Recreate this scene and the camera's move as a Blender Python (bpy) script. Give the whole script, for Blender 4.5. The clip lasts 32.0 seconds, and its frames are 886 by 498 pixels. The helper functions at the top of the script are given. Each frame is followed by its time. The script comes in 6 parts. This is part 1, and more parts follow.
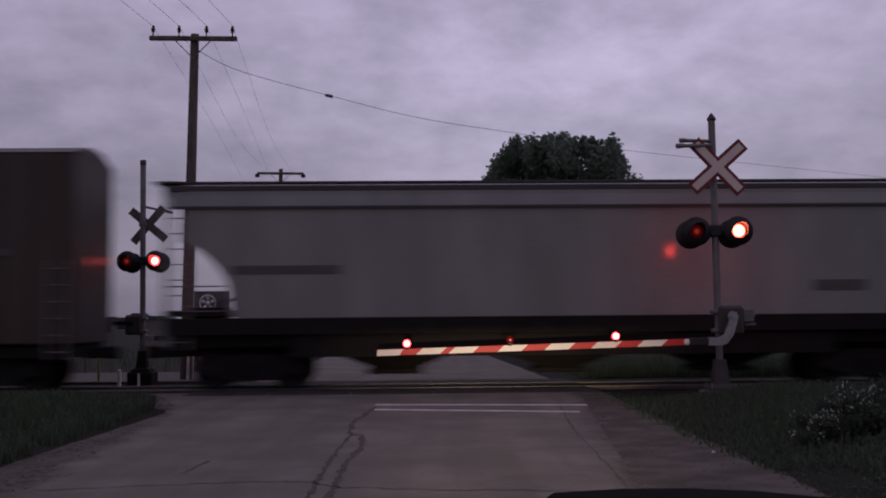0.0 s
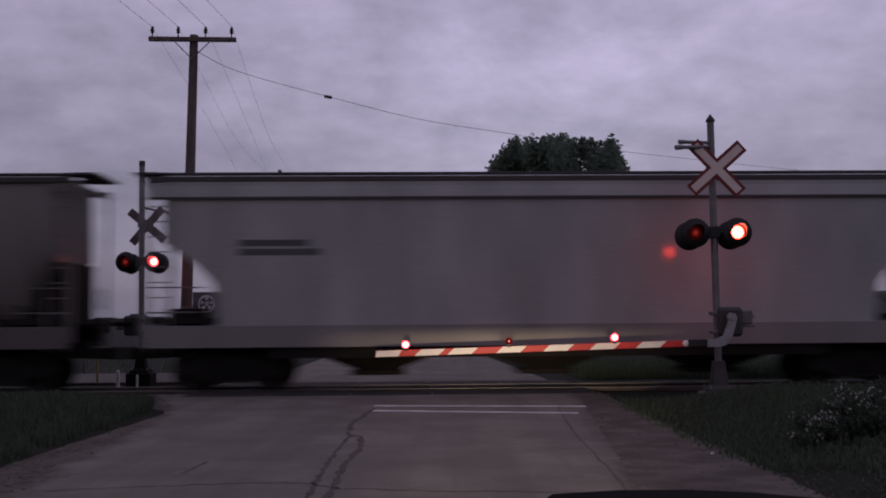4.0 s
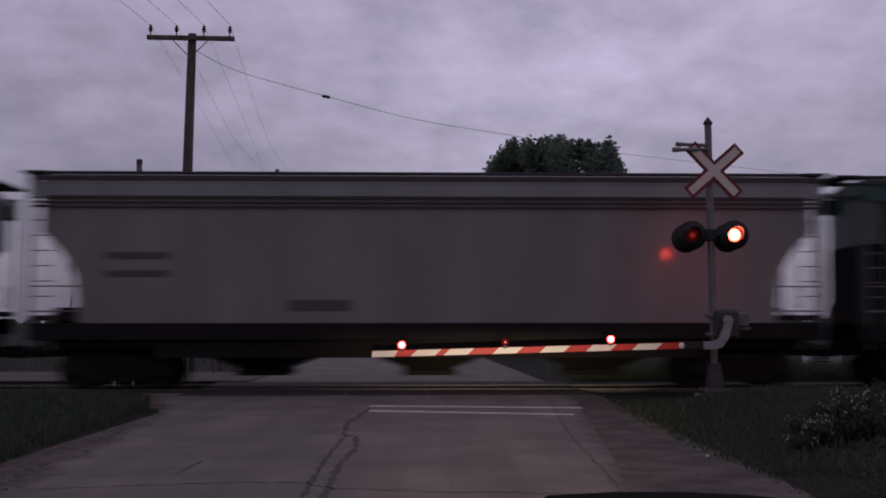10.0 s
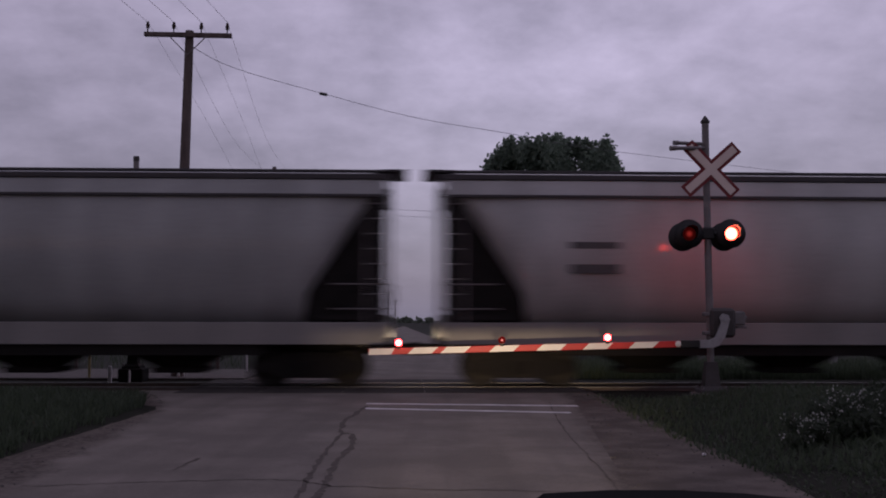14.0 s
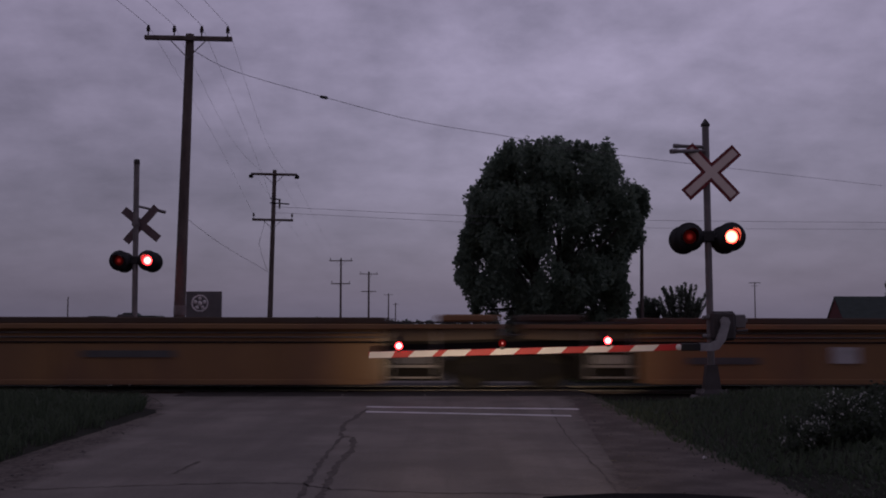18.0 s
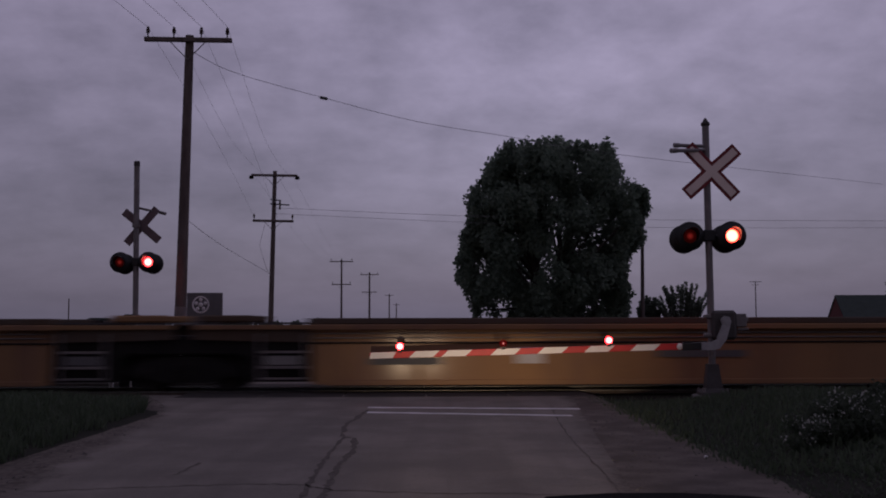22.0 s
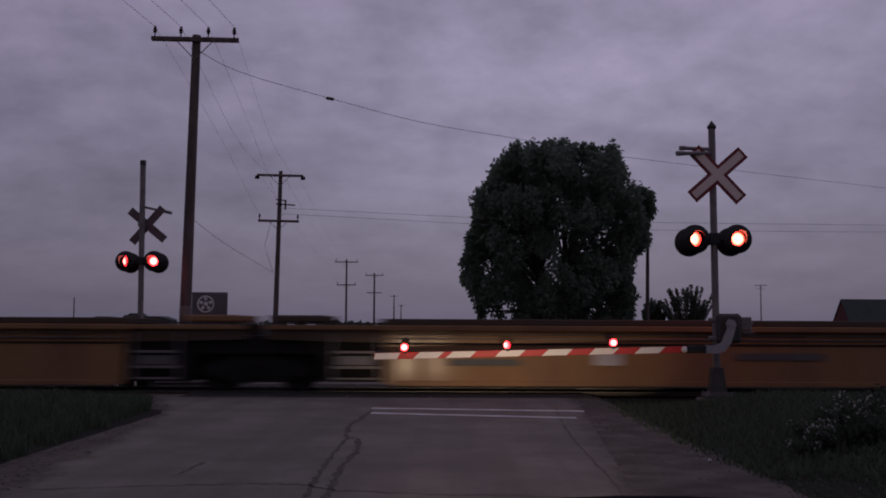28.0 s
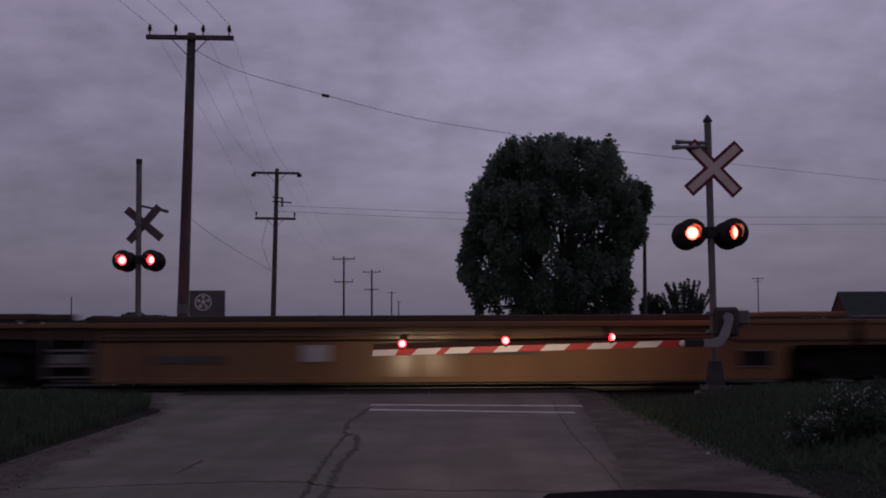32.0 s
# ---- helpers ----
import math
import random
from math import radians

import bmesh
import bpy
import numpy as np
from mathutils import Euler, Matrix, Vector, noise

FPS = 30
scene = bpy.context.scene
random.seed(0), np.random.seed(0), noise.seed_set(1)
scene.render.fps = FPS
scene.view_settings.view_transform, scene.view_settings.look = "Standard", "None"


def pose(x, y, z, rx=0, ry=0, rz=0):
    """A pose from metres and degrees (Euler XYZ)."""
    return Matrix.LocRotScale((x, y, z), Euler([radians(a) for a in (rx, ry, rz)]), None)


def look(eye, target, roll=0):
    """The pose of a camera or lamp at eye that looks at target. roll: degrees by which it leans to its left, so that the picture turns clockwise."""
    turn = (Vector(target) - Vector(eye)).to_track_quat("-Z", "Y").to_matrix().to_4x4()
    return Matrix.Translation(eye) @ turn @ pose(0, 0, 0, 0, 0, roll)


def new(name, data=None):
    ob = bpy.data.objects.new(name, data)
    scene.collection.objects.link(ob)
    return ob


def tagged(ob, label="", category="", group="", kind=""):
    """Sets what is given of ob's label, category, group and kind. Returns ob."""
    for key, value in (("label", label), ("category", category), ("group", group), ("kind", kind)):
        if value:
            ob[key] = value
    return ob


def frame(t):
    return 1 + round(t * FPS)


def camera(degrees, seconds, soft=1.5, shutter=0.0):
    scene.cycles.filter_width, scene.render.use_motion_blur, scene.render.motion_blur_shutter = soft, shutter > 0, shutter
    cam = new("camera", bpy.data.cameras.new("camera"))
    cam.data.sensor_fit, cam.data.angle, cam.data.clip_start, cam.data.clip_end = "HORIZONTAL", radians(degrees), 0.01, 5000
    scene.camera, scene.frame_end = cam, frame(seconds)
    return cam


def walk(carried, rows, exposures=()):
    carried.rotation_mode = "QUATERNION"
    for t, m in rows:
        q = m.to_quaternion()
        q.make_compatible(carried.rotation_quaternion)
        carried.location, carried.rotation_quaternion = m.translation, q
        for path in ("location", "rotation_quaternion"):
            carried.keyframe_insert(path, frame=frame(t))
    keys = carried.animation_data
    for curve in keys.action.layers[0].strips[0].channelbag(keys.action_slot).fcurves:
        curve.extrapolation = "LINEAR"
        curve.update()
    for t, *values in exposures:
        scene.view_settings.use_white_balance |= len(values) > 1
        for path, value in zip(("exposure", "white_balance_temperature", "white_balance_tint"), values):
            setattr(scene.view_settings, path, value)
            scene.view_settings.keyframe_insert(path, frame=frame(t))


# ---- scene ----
# Level crossing at dusk: x to the right, y across the track, z up, 0 at the rail top.
cam = camera(45, 32.0, soft=1.9, shutter=0.5)
EYE_Z = 1.5
walk(cam, [(t, pose(0, 0, EYE_Z, rx, ry, rz)) for t, rx, ry, rz in (
    (0, 93.831, 0.492, 0.393), (0.5, 93.864, 0.508, 0.375), (1, 93.880, 0.555, 0.407), (1.5, 93.921, 0.531, 0.409),
    (2, 93.911, 0.336, 0.319), (2.5, 93.788, 0.555, 0.311), (3, 93.785, 0.505, 0.319), (3.5, 93.856, 0.505, 0.352),
    (5.5, 93.917, 0.005, 0.179), (6, 93.870, -0.029, 0.199), (6.5, 93.879, 0.031, 0.181), (7, 93.903, 0.021, 0.181),
    (7.5, 93.948, 0.028, 0.184), (8, 93.985, 0.068, 0.191), (8.5, 94.018, 0.057, 0.193), (9, 94.053, 0.025, 0.166),
    (9.5, 94.045, 0.079, 0.106), (10, 93.924, 0.033, 0.136), (10.5, 93.927, 0.061, 0.145), (11, 94.028, 0.080, 0.132),
    (11.5, 94.050, -0.011, 0.088), (12, 94.050, -0.011, 0.088), (12.5, 94.050, -0.006, 0.045), (13, 93.873, -0.008, 0.002),
    (13.5, 93.799, -0.091, -0.015), (14, 93.810, -0.112, -0.034), (14.5, 93.895, -0.084, -0.014), (16.5, 93.799, 0.109, 0.036),
    (17, 93.831, 0.063, 0.068), (17.5, 93.926, -0.157, 0.011), (18, 93.978, -0.098, -0.016), (18.5, 93.959, -0.006, -0.002),
    (19, 93.959, 0.000, 0.000), (19.5, 93.887, 0.075, 0.010), (20, 93.782, 0.036, 0.009), (20.5, 93.854, 0.103, -0.028),
    (21, 93.940, 0.128, -0.013), (21.5, 93.962, 0.137, 0.000), (22, 93.995, 0.146, 0.030), (22.5, 94.013, 0.043, 0.048),
    (23, 93.978, 0.102, 0.075), (23.5, 93.939, 0.237, 0.115), (24, 93.960, 0.148, 0.126), (24.5, 94.015, 0.039, 0.135),
    (25, 94.027, 0.086, 0.091), (25.5, 94.044, 0.100, -0.002), (27.5, 94.023, -0.345, 0.211), (28, 94.059, -0.283, 0.274),
    (28.5, 94.040, -0.242, 0.343), (29, 93.905, -0.046, 0.301), (29.5, 93.773, 0.154, 0.219), (30, 93.729, 0.192, 0.107),
    (30.5, 93.799, 0.253, 0.077), (31, 93.894, 0.260, 0.072), (31.5, 93.889, 0.222, 0.119), (32, 93.849, 0.248, 0.156),
)],
     exposures=[(0, 0.12, 6610, 10.2), (1, -0.05, 6610, 10.2), (2, -0.03, 6570, 9.2), (3, 0.04, 6470, 10.2), (6, 0.12, 6590, 7.7), (8, 0.14, 6590, 6.2),
                (9, 0, 6590, 9.7), (10, 0.1, 6600, 8.7), (11, 0.42, 6670, 5.2), (12, 0.05, 6600, 8.7), (13, 0.25, 6660, 7.7), (14, 0.12, 6610, 9.2),
                (16.5, 0.05, 6610, 10.2), (17, 0, 6610, 10.2), (17.5, -0.35, 6480, 12), (18.2, -0.5, 6450, 13), (22.5, -0.53, 6450, 13), (23, -0.33, 6450, 13),
                (23.5, 0, 6560, 10.5), (24, 0.22, 6660, 9.5), (24.3, -0.05, 6500, 12), (24.8, -0.47, 6450, 13), (25.5, -0.53, 6450, 13), (32, -0.53, 6450, 13)])

SPEED = 22.6                      # train, metres a second, towards -x
TRACK = pose(0, 25.21, 0, 0, 0, 2.0)
GAUGE = 0.7525

# ---- world, sun ----
world = bpy.data.worlds.new("dusk_sky")
scene.world = world
world.use_nodes = True
wn, wl = world.node_tree.nodes, world.node_tree.links
wn.clear()


def wnode(kind, **kw):
    n = wn.new(kind)
    for k, v in kw.items():
        if k == "operation":
            n.operation = v
        elif k == "blend":
            n.data_type, n.blend_type = "RGBA", v
    return n


sky = wn.new("ShaderNodeTexSky")
sky.sky_type, sky.sun_disc = "NISHITA", False
sky.sun_elevation, sky.sun_rotation = radians(3), radians(200)
coord = wn.new("ShaderNodeTexCoord")
sep = wn.new("ShaderNodeSeparateXYZ")
wl.new(coord.outputs["Generated"], sep.inputs[0])


def cloud_sheet(lifted, scale, detail, rough, bend, stretch=1.0):
    """A flat sheet of cloud seen in perspective: features flatten towards the horizon."""
    up = wnode("ShaderNodeMath", operation="ADD")
    up.inputs[1].default_value = lifted
    wl.new(sep.outputs["Z"], up.inputs[0])
    low = wnode("ShaderNodeMath", operation="MAXIMUM")
    low.inputs[1].default_value = 0.06
    wl.new(up.outputs[0], low.inputs[0])
    plane = wn.new("ShaderNodeCombineXYZ")
    for axis in "XY":
        d = wnode("ShaderNodeMath", operation="DIVIDE")
        wl.new(sep.outputs[axis], d.inputs[0])
        wl.new(low.outputs[0], d.inputs[1])
        wl.new(d.outputs[0], plane.inputs[axis])
    place = wn.new("ShaderNodeMapping")
    place.inputs["Scale"].default_value = (stretch, 1, 1)
    place.inputs["Rotation"].default_value = (0, 0, radians(-9))
    wl.new(plane.outputs[0], place.inputs["Vector"])
    t = wn.new("ShaderNodeTexNoise")
    t.inputs["Scale"].default_value, t.inputs["Detail"].default_value = scale, detail
    t.inputs["Roughness"].default_value, t.inputs["Distortion"].default_value = rough, bend
    wl.new(place.outputs[0], t.inputs["Vector"])
    return t.outputs["Fac"]


bank = cloud_sheet(0.24, 2.1, 5, 0.5, 0.0, 0.7)
tuft = cloud_sheet(0.40, 10.0, 7, 0.58, 0.1)
both = wnode("ShaderNodeMath", operation="MULTIPLY_ADD")
both.inputs[1].default_value = 0.62
wl.new(tuft, both.inputs[0])
wl.new(bank, both.inputs[2])
ramp = wn.new("ShaderNodeValToRGB")
ramp.color_ramp.elements[0].position, ramp.color_ramp.elements[1].position = 0.50, 1.14
ramp.color_ramp.elements[0].color = (0.206, 0.185, 0.277, 1)
ramp.color_ramp.elements[1].color = (0.418, 0.371, 0.538, 1)
wl.new(both.outputs[0], ramp.inputs["Fac"])
haze = wn.new("ShaderNodeMapRange")
haze.inputs["From Min"].default_value, haze.inputs["From Max"].default_value = 0.0, 0.25
haze.inputs["To Min"].default_value, haze.inputs["To Max"].default_value = 0.9, 0.0
wl.new(sep.outputs["Z"], haze.inputs["Value"])
veil = wnode("ShaderNodeMix", blend="MIX")
veil.inputs[7].default_value = (0.150, 0.143, 0.208, 1)
wl.new(haze.outputs[0], veil.inputs["Factor"])
wl.new(ramp.outputs["Color"], veil.inputs[6])
glow = wnode("ShaderNodeMix", blend="ADD")
glow.inputs["Factor"].default_value = 0.012
wl.new(veil.outputs[2], glow.inputs[6])
wl.new(sky.outputs["Color"], glow.inputs[7])
# the cloud is thinnest ahead and a little to the right; the sky behind is dimmer
side_fall = wnode("ShaderNodeMath", operation="MULTIPLY_ADD")
side_fall.inputs[1].default_value, side_fall.inputs[2].default_value = 0.12, 0.80
wl.new(sep.outputs["X"], side_fall.inputs[0])
fall = wnode("ShaderNodeMath", operation="MULTIPLY_ADD")
fall.inputs[1].default_value = 0.15
wl.new(sep.outputs["Y"], fall.inputs[0])
wl.new(side_fall.outputs[0], fall.inputs[2])
toward = wn.new("ShaderNodeVectorMath")
toward.operation = "DOT_PRODUCT"
toward.inputs[1].default_value = Vector((0.07, 0.97, 0.19)).normalized()
wl.new(coord.outputs["Generated"], toward.inputs[0])
ahead = wnode("ShaderNodeMath", operation="MAXIMUM")
ahead.inputs[1].default_value = 0.0
wl.new(toward.outputs["Value"], ahead.inputs[0])
thin = wnode("ShaderNodeMath", operation="POWER")
thin.inputs[1].default_value = 45
wl.new(ahead.outputs[0], thin.inputs[0])
brighter = wnode("ShaderNodeMath", operation="MULTIPLY_ADD")
brighter.inputs[1].default_value = 0.30
wl.new(thin.outputs[0], brighter.inputs[0])
wl.new(fall.outputs[0], brighter.inputs[2])
floor_ = wnode("ShaderNodeMath", operation="MAXIMUM")
floor_.inputs[1].default_value = 0.45
wl.new(brighter.outputs[0], floor_.inputs[0])
back = wn.new("ShaderNodeBackground")
wl.new(floor_.outputs[0], back.inputs["Strength"])
wl.new(glow.outputs[2], back.inputs["Color"])
wout = wn.new("ShaderNodeOutputWorld")
wl.new(back.outputs[0], wout.inputs["Surface"])

sun = new("sun", bpy.data.lights.new("sun", "SUN"))
sun.data.energy, sun.data.angle, sun.data.color = 0.10, radians(40), (1.0, 0.86, 0.9)
sun.matrix_world = look((12, 40, 30), (0, 0, 0))

# headlamps of the waiting car, dipped beams
for hx in (-0.62, 0.62):
    beam = new("headlamp_beam", bpy.data.lights.new("headlamp_beam", "SPOT"))
    beam.data.energy, beam.data.color = 4200, (1.0, 0.74, 0.48)
    beam.data.spot_size, beam.data.spot_blend, beam.data.shadow_soft_size = radians(19), 1.0, 0.001
    beam.matrix_world = look((hx + 0.35, 2.08, 0.55), (1.05 + hx * 1.4, 20.9, 0.95))


# ---- materials ----
def surface(name, base, rough=0.7, metal=0.0, second=None, scale=2.0, fine=30.0, mix=0.5, bump=0.0, streak=0.0,
            third=None, third_at=0.62, spec=0.5, per_object=0.0, coat=0.0):
    """Two scales of variation between base and second; third is wear in patches; streak runs down z."""
    m = bpy.data.materials.new(name)
    m.use_nodes = True
    n, k = m.node_tree.nodes, m.node_tree.links
    p = n["Principled BSDF"]
    p.inputs["Roughness"].default_value, p.inputs["Metallic"].default_value = rough, metal
    p.inputs["Specular IOR Level"].default_value = spec
    p.inputs["Coat Weight"].default_value, p.inputs["Coat Roughness"].default_value = coat, 0.13
    second = second or tuple(c * 0.72 for c in base)
    tc = n.new("ShaderNodeTexCoord")
    mp = n.new("ShaderNodeMapping")
    mp.inputs["Scale"].default_value = (1, 1, 1 - 0.88 * streak)
    k.new(tc.outputs["Object"], mp.inputs["Vector"])
    a = n.new("ShaderNodeTexNoise")
    a.inputs["Scale"].default_value, a.inputs["Detail"].default_value = scale, 5
    k.new(mp.outputs[0], a.inputs["Vector"])
    b = n.new("ShaderNodeTexNoise")
    b.inputs["Scale"].default_value, b.inputs["Detail"].default_value = fine, 3
    k.new(tc.outputs["Object"], b.inputs["Vector"])
    s = n.new("ShaderNodeMath")
    s.operation = "MULTIPLY_ADD"
    s.inputs[1].default_value = 0.4
    k.new(b.outputs["Fac"], s.inputs[0])
    k.new(a.outputs["Fac"], s.inputs[2])
    r = n.new("ShaderNodeMapRange")
    r.inputs["From Min"].default_value, r.inputs["From Max"].default_value = 0.5, 0.9
    r.inputs["To Max"].default_value = mix * 2
    k.new(s.outputs[0], r.inputs["Value"])
    c = n.new("ShaderNodeMix")
    c.data_type = "RGBA"
    c.inputs[6].default_value, c.inputs[7].default_value = (*base, 1), (*second, 1)
    k.new(r.outputs[0], c.inputs["Factor"])
    out = c.outputs[2]
    if third:
        w = n.new("ShaderNodeTexNoise")
        w.inputs["Scale"].default_value, w.inputs["Detail"].default_value = scale * 0.6, 8
        w.inputs["Roughness"].default_value = 0.65
        k.new(mp.outputs[0], w.inputs["Vector"])
        q = n.new("ShaderNodeMapRange")
        q.inputs["From Min"].default_value, q.inputs["From Max"].default_value = third_at - 0.06, third_at + 0.08
        k.new(w.outputs["Fac"], q.inputs["Value"])
        e = n.new("ShaderNodeMix")
        e.data_type = "RGBA"
        e.inputs[7].default_value = (*third, 1)
        k.new(q.outputs[0], e.inputs["Factor"])
        k.new(out, e.inputs[6])
        out = e.outputs[2]
    if per_object:
        oi = n.new("ShaderNodeObjectInfo")
        h = n.new("ShaderNodeHueSaturation")
        v = n.new("ShaderNodeMapRange")
        v.inputs["To Min"].default_value, v.inputs["To Max"].default_value = 1 - per_object, 1 + per_object
        k.new(oi.outputs["Random"], v.inputs["Value"])
        k.new(v.outputs[0], h.inputs["Value"])
        k.new(out, h.inputs["Color"])
        out = h.outputs["Color"]
    k.new(out, p.inputs["Base Color"])
    if bump:
        bn = n.new("ShaderNodeBump")
        bn.inputs["Strength"].default_value, bn.inputs["Distance"].default_value = bump, 0.02
        k.new(s.outputs[0], bn.inputs["Height"])
        k.new(bn.outputs[0], p.inputs["Normal"])
    return m


def leafy(name, base, second, thinness=0.5):
    m = bpy.data.materials.new(name)
    m.use_nodes = True
    n, k = m.node_tree.nodes, m.node_tree.links
    p = n["Principled BSDF"]
    p.inputs["Roughness"].default_value = 0.65
    g = n.new("ShaderNodeNewGeometry")
    c = n.new("ShaderNodeMix")
    c.data_type = "RGBA"
    c.inputs[6].default_value, c.inputs[7].default_value = (*base, 1), (*second, 1)
    k.new(g.outputs["Random Per Island"], c.inputs["Factor"])
    k.new(c.outputs[2], p.inputs["Base Color"])
    thin = n.new("ShaderNodeBsdfTranslucent")
    k.new(c.outputs[2], thin.inputs["Color"])
    mix = n.new("ShaderNodeMixShader")
    mix.inputs[0].default_value = thinness
    k.new(p.outputs[0], mix.inputs[1])
    k.new(thin.outputs[0], mix.inputs[2])
    k.new(mix.outputs[0], n["Material Output"].inputs["Surface"])
    return m


def lit(name, core, edge, power, reach):
    """A glowing lens: hottest at its middle, towards the colour of the glass at the rim."""
    m = bpy.data.materials.new(name)
    m.use_nodes = True
    n, k = m.node_tree.nodes, m.node_tree.links
    n.clear()
    tc = n.new("ShaderNodeTexCoord")
    sp = n.new("ShaderNodeSeparateXYZ")
    k.new(tc.outputs["Object"], sp.inputs[0])
    cb = n.new("ShaderNodeCombineXYZ")
    k.new(sp.outputs["X"], cb.inputs["X"])
    k.new(sp.outputs["Z"], cb.inputs["Z"])
    ln = n.new("ShaderNodeVectorMath")
    ln.operation = "LENGTH"
    k.new(cb.outputs[0], ln.inputs[0])
    mr = n.new("ShaderNodeMapRange")
    mr.inputs["From Max"].default_value = reach
    mr.interpolation_type = "SMOOTHSTEP"
    k.new(ln.outputs["Value"], mr.inputs["Value"])
    mx = n.new("ShaderNodeMix")
    mx.data_type = "RGBA"
    mx.inputs[6].default_value, mx.inputs[7].default_value = (*core, 1), (*edge, 1)
    k.new(mr.outputs[0], mx.inputs["Factor"])
    em = n.new("ShaderNodeEmission")
    em.inputs["Strength"].default_value = power
    k.new(mx.outputs[2], em.inputs["Color"])
    o = n.new("ShaderNodeOutputMaterial")
    k.new(em.outputs[0], o.inputs["Surface"])
    return m


ASPHALT = surface("asphalt", (0.208, 0.184, 0.162), 0.9, spec=0.12, second=(0.150, 0.134, 0.118), scale=0.8, fine=26, bump=0.7, mix=0.7,
                  third=(0.215, 0.192, 0.168), third_at=0.57)


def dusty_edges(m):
    """Dirt and gravel creep over both edges of the asphalt; the right edge turns much darker outward and nearer; wheel
    tracks run along it.
    """
    n, k = m.node_tree.nodes, m.node_tree.links
    p = n["Principled BSDF"]
    old = p.inputs["Base Color"].links[0].from_socket

    def calc(op, a, b, c=None):
        q = n.new("ShaderNodeMath")
        q.operation = op
        for i, v in enumerate((a, b, c)):
            if v is None:
                continue
            if isinstance(v, (int, float)):
                q.inputs[i].default_value = v
            else:
                k.new(v, q.inputs[i])
        return q.outputs[0]

    def cloud(scale, sx=1.0, sy=1.0):
        t = n.new("ShaderNodeTexNoise")
        t.inputs["Scale"].default_value, t.inputs["Detail"].default_value = scale, 6
        mp = n.new("ShaderNodeMapping")
        mp.inputs["Scale"].default_value = (sx, sy, 1)
        k.new(tc.outputs["Object"], mp.inputs["Vector"])
        k.new(mp.outputs[0], t.inputs["Vector"])
        return t.outputs["Fac"]

    def blend(f, a, b):
        q = n.new("ShaderNodeMix")
        q.data_type = "RGBA"
        k.new(f, q.inputs["Factor"])
        for i, v in ((6, a), (7, b)):
            if isinstance(v, tuple):
                q.inputs[i].default_value = (*v, 1)
            else:
                k.new(v, q.inputs[i])
        return q.outputs[2]

    def span(v, a, b, smooth=True):
        q = n.new("ShaderNodeMapRange")
        q.inputs["From Min"].default_value, q.inputs["From Max"].default_value = a, b
        if smooth:
            q.interpolation_type = "SMOOTHSTEP"
        k.new(v, q.inputs["Value"])
        return q.outputs[0]
    tc = n.new("ShaderNodeTexCoord")
    sp = n.new("ShaderNodeSeparateXYZ")
    k.new(tc.outputs["Object"], sp.inputs[0])
    x, y = sp.outputs["X"], sp.outputs["Y"]
    right = calc("SUBTRACT", x, calc("MULTIPLY_ADD", y, 0.076, 0.88))
    flare = calc("POWER", calc("MAXIMUM", calc("SUBTRACT", y, 17.0), 0.0), 2.0)
    left = calc("SUBTRACT", calc("MULTIPLY", x, -1.0), calc("MULTIPLY_ADD", flare, 0.034, calc("MULTIPLY_ADD", y, 0.098, 2.92)))
    d = calc("MAXIMUM", right, left)
    d = calc("MULTIPLY_ADD", calc("SUBTRACT", cloud(1.4), 0.5), 0.75, d)
    d = calc("MULTIPLY_ADD", calc("SUBTRACT", cloud(9.0), 0.5), 0.35, d)
    lanes = blend(calc("MULTIPLY", span(cloud(1.0, 1.7, 0.07), 0.4, 0.66), 0.5), old, (0.128, 0.114, 0.100))
    speck = blend(calc("MULTIPLY", span(cloud(60.0), 0.60, 0.72), 0.45), lanes, (0.27, 0.245, 0.22))
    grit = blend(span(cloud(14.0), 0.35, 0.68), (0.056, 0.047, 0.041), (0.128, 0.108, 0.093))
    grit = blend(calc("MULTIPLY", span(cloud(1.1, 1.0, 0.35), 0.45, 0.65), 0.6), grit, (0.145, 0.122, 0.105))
    # right edge: darker outward from the asphalt and towards small y
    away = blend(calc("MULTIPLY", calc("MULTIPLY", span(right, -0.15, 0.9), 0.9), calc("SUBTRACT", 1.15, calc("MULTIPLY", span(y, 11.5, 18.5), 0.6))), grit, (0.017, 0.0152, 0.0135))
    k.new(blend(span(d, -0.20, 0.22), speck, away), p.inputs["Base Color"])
    return m


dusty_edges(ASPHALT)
TAR = surface("tar_seal", (0.128, 0.112, 0.099), 0.9, spec=0.1, second=(0.070, 0.060, 0.053), scale=9, fine=40)
LINE = surface("worn_line_paint", (0.66, 0.64, 0.64), 0.8, second=(0.42, 0.41, 0.41), scale=3, fine=25, third=(0.2, 0.19, 0.19), third_at=0.68)
GRAVEL = surface("gravel", (0.105, 0.090, 0.080), 0.95, second=(0.055, 0.048, 0.043), scale=4, fine=45, bump=0.8)
SHOULDER = surface("shoulder_dirt", (0.150, 0.126, 0.111), 0.95, spec=0.1, second=(0.078, 0.066, 0.058), scale=1.7, fine=32, bump=0.9, mix=0.65)
STONE = leafy("loose_stone", (0.04, 0.036, 0.034), (0.085, 0.077, 0.072), 0.0)
SOIL = surface("grassy_soil", (0.024, 0.025, 0.018), 0.95, spec=0.1, second=(0.014, 0.015, 0.011), scale=0.7, fine=9, bump=0.6)
# deck colour is lowered to hold the shade beneath the passing train
DECK = surface("shade_dark_crossing_panel", (0.060, 0.054, 0.050), 0.9, spec=0.12, second=(0.040, 0.036, 0.033), scale=1.5, fine=20, bump=0.5)
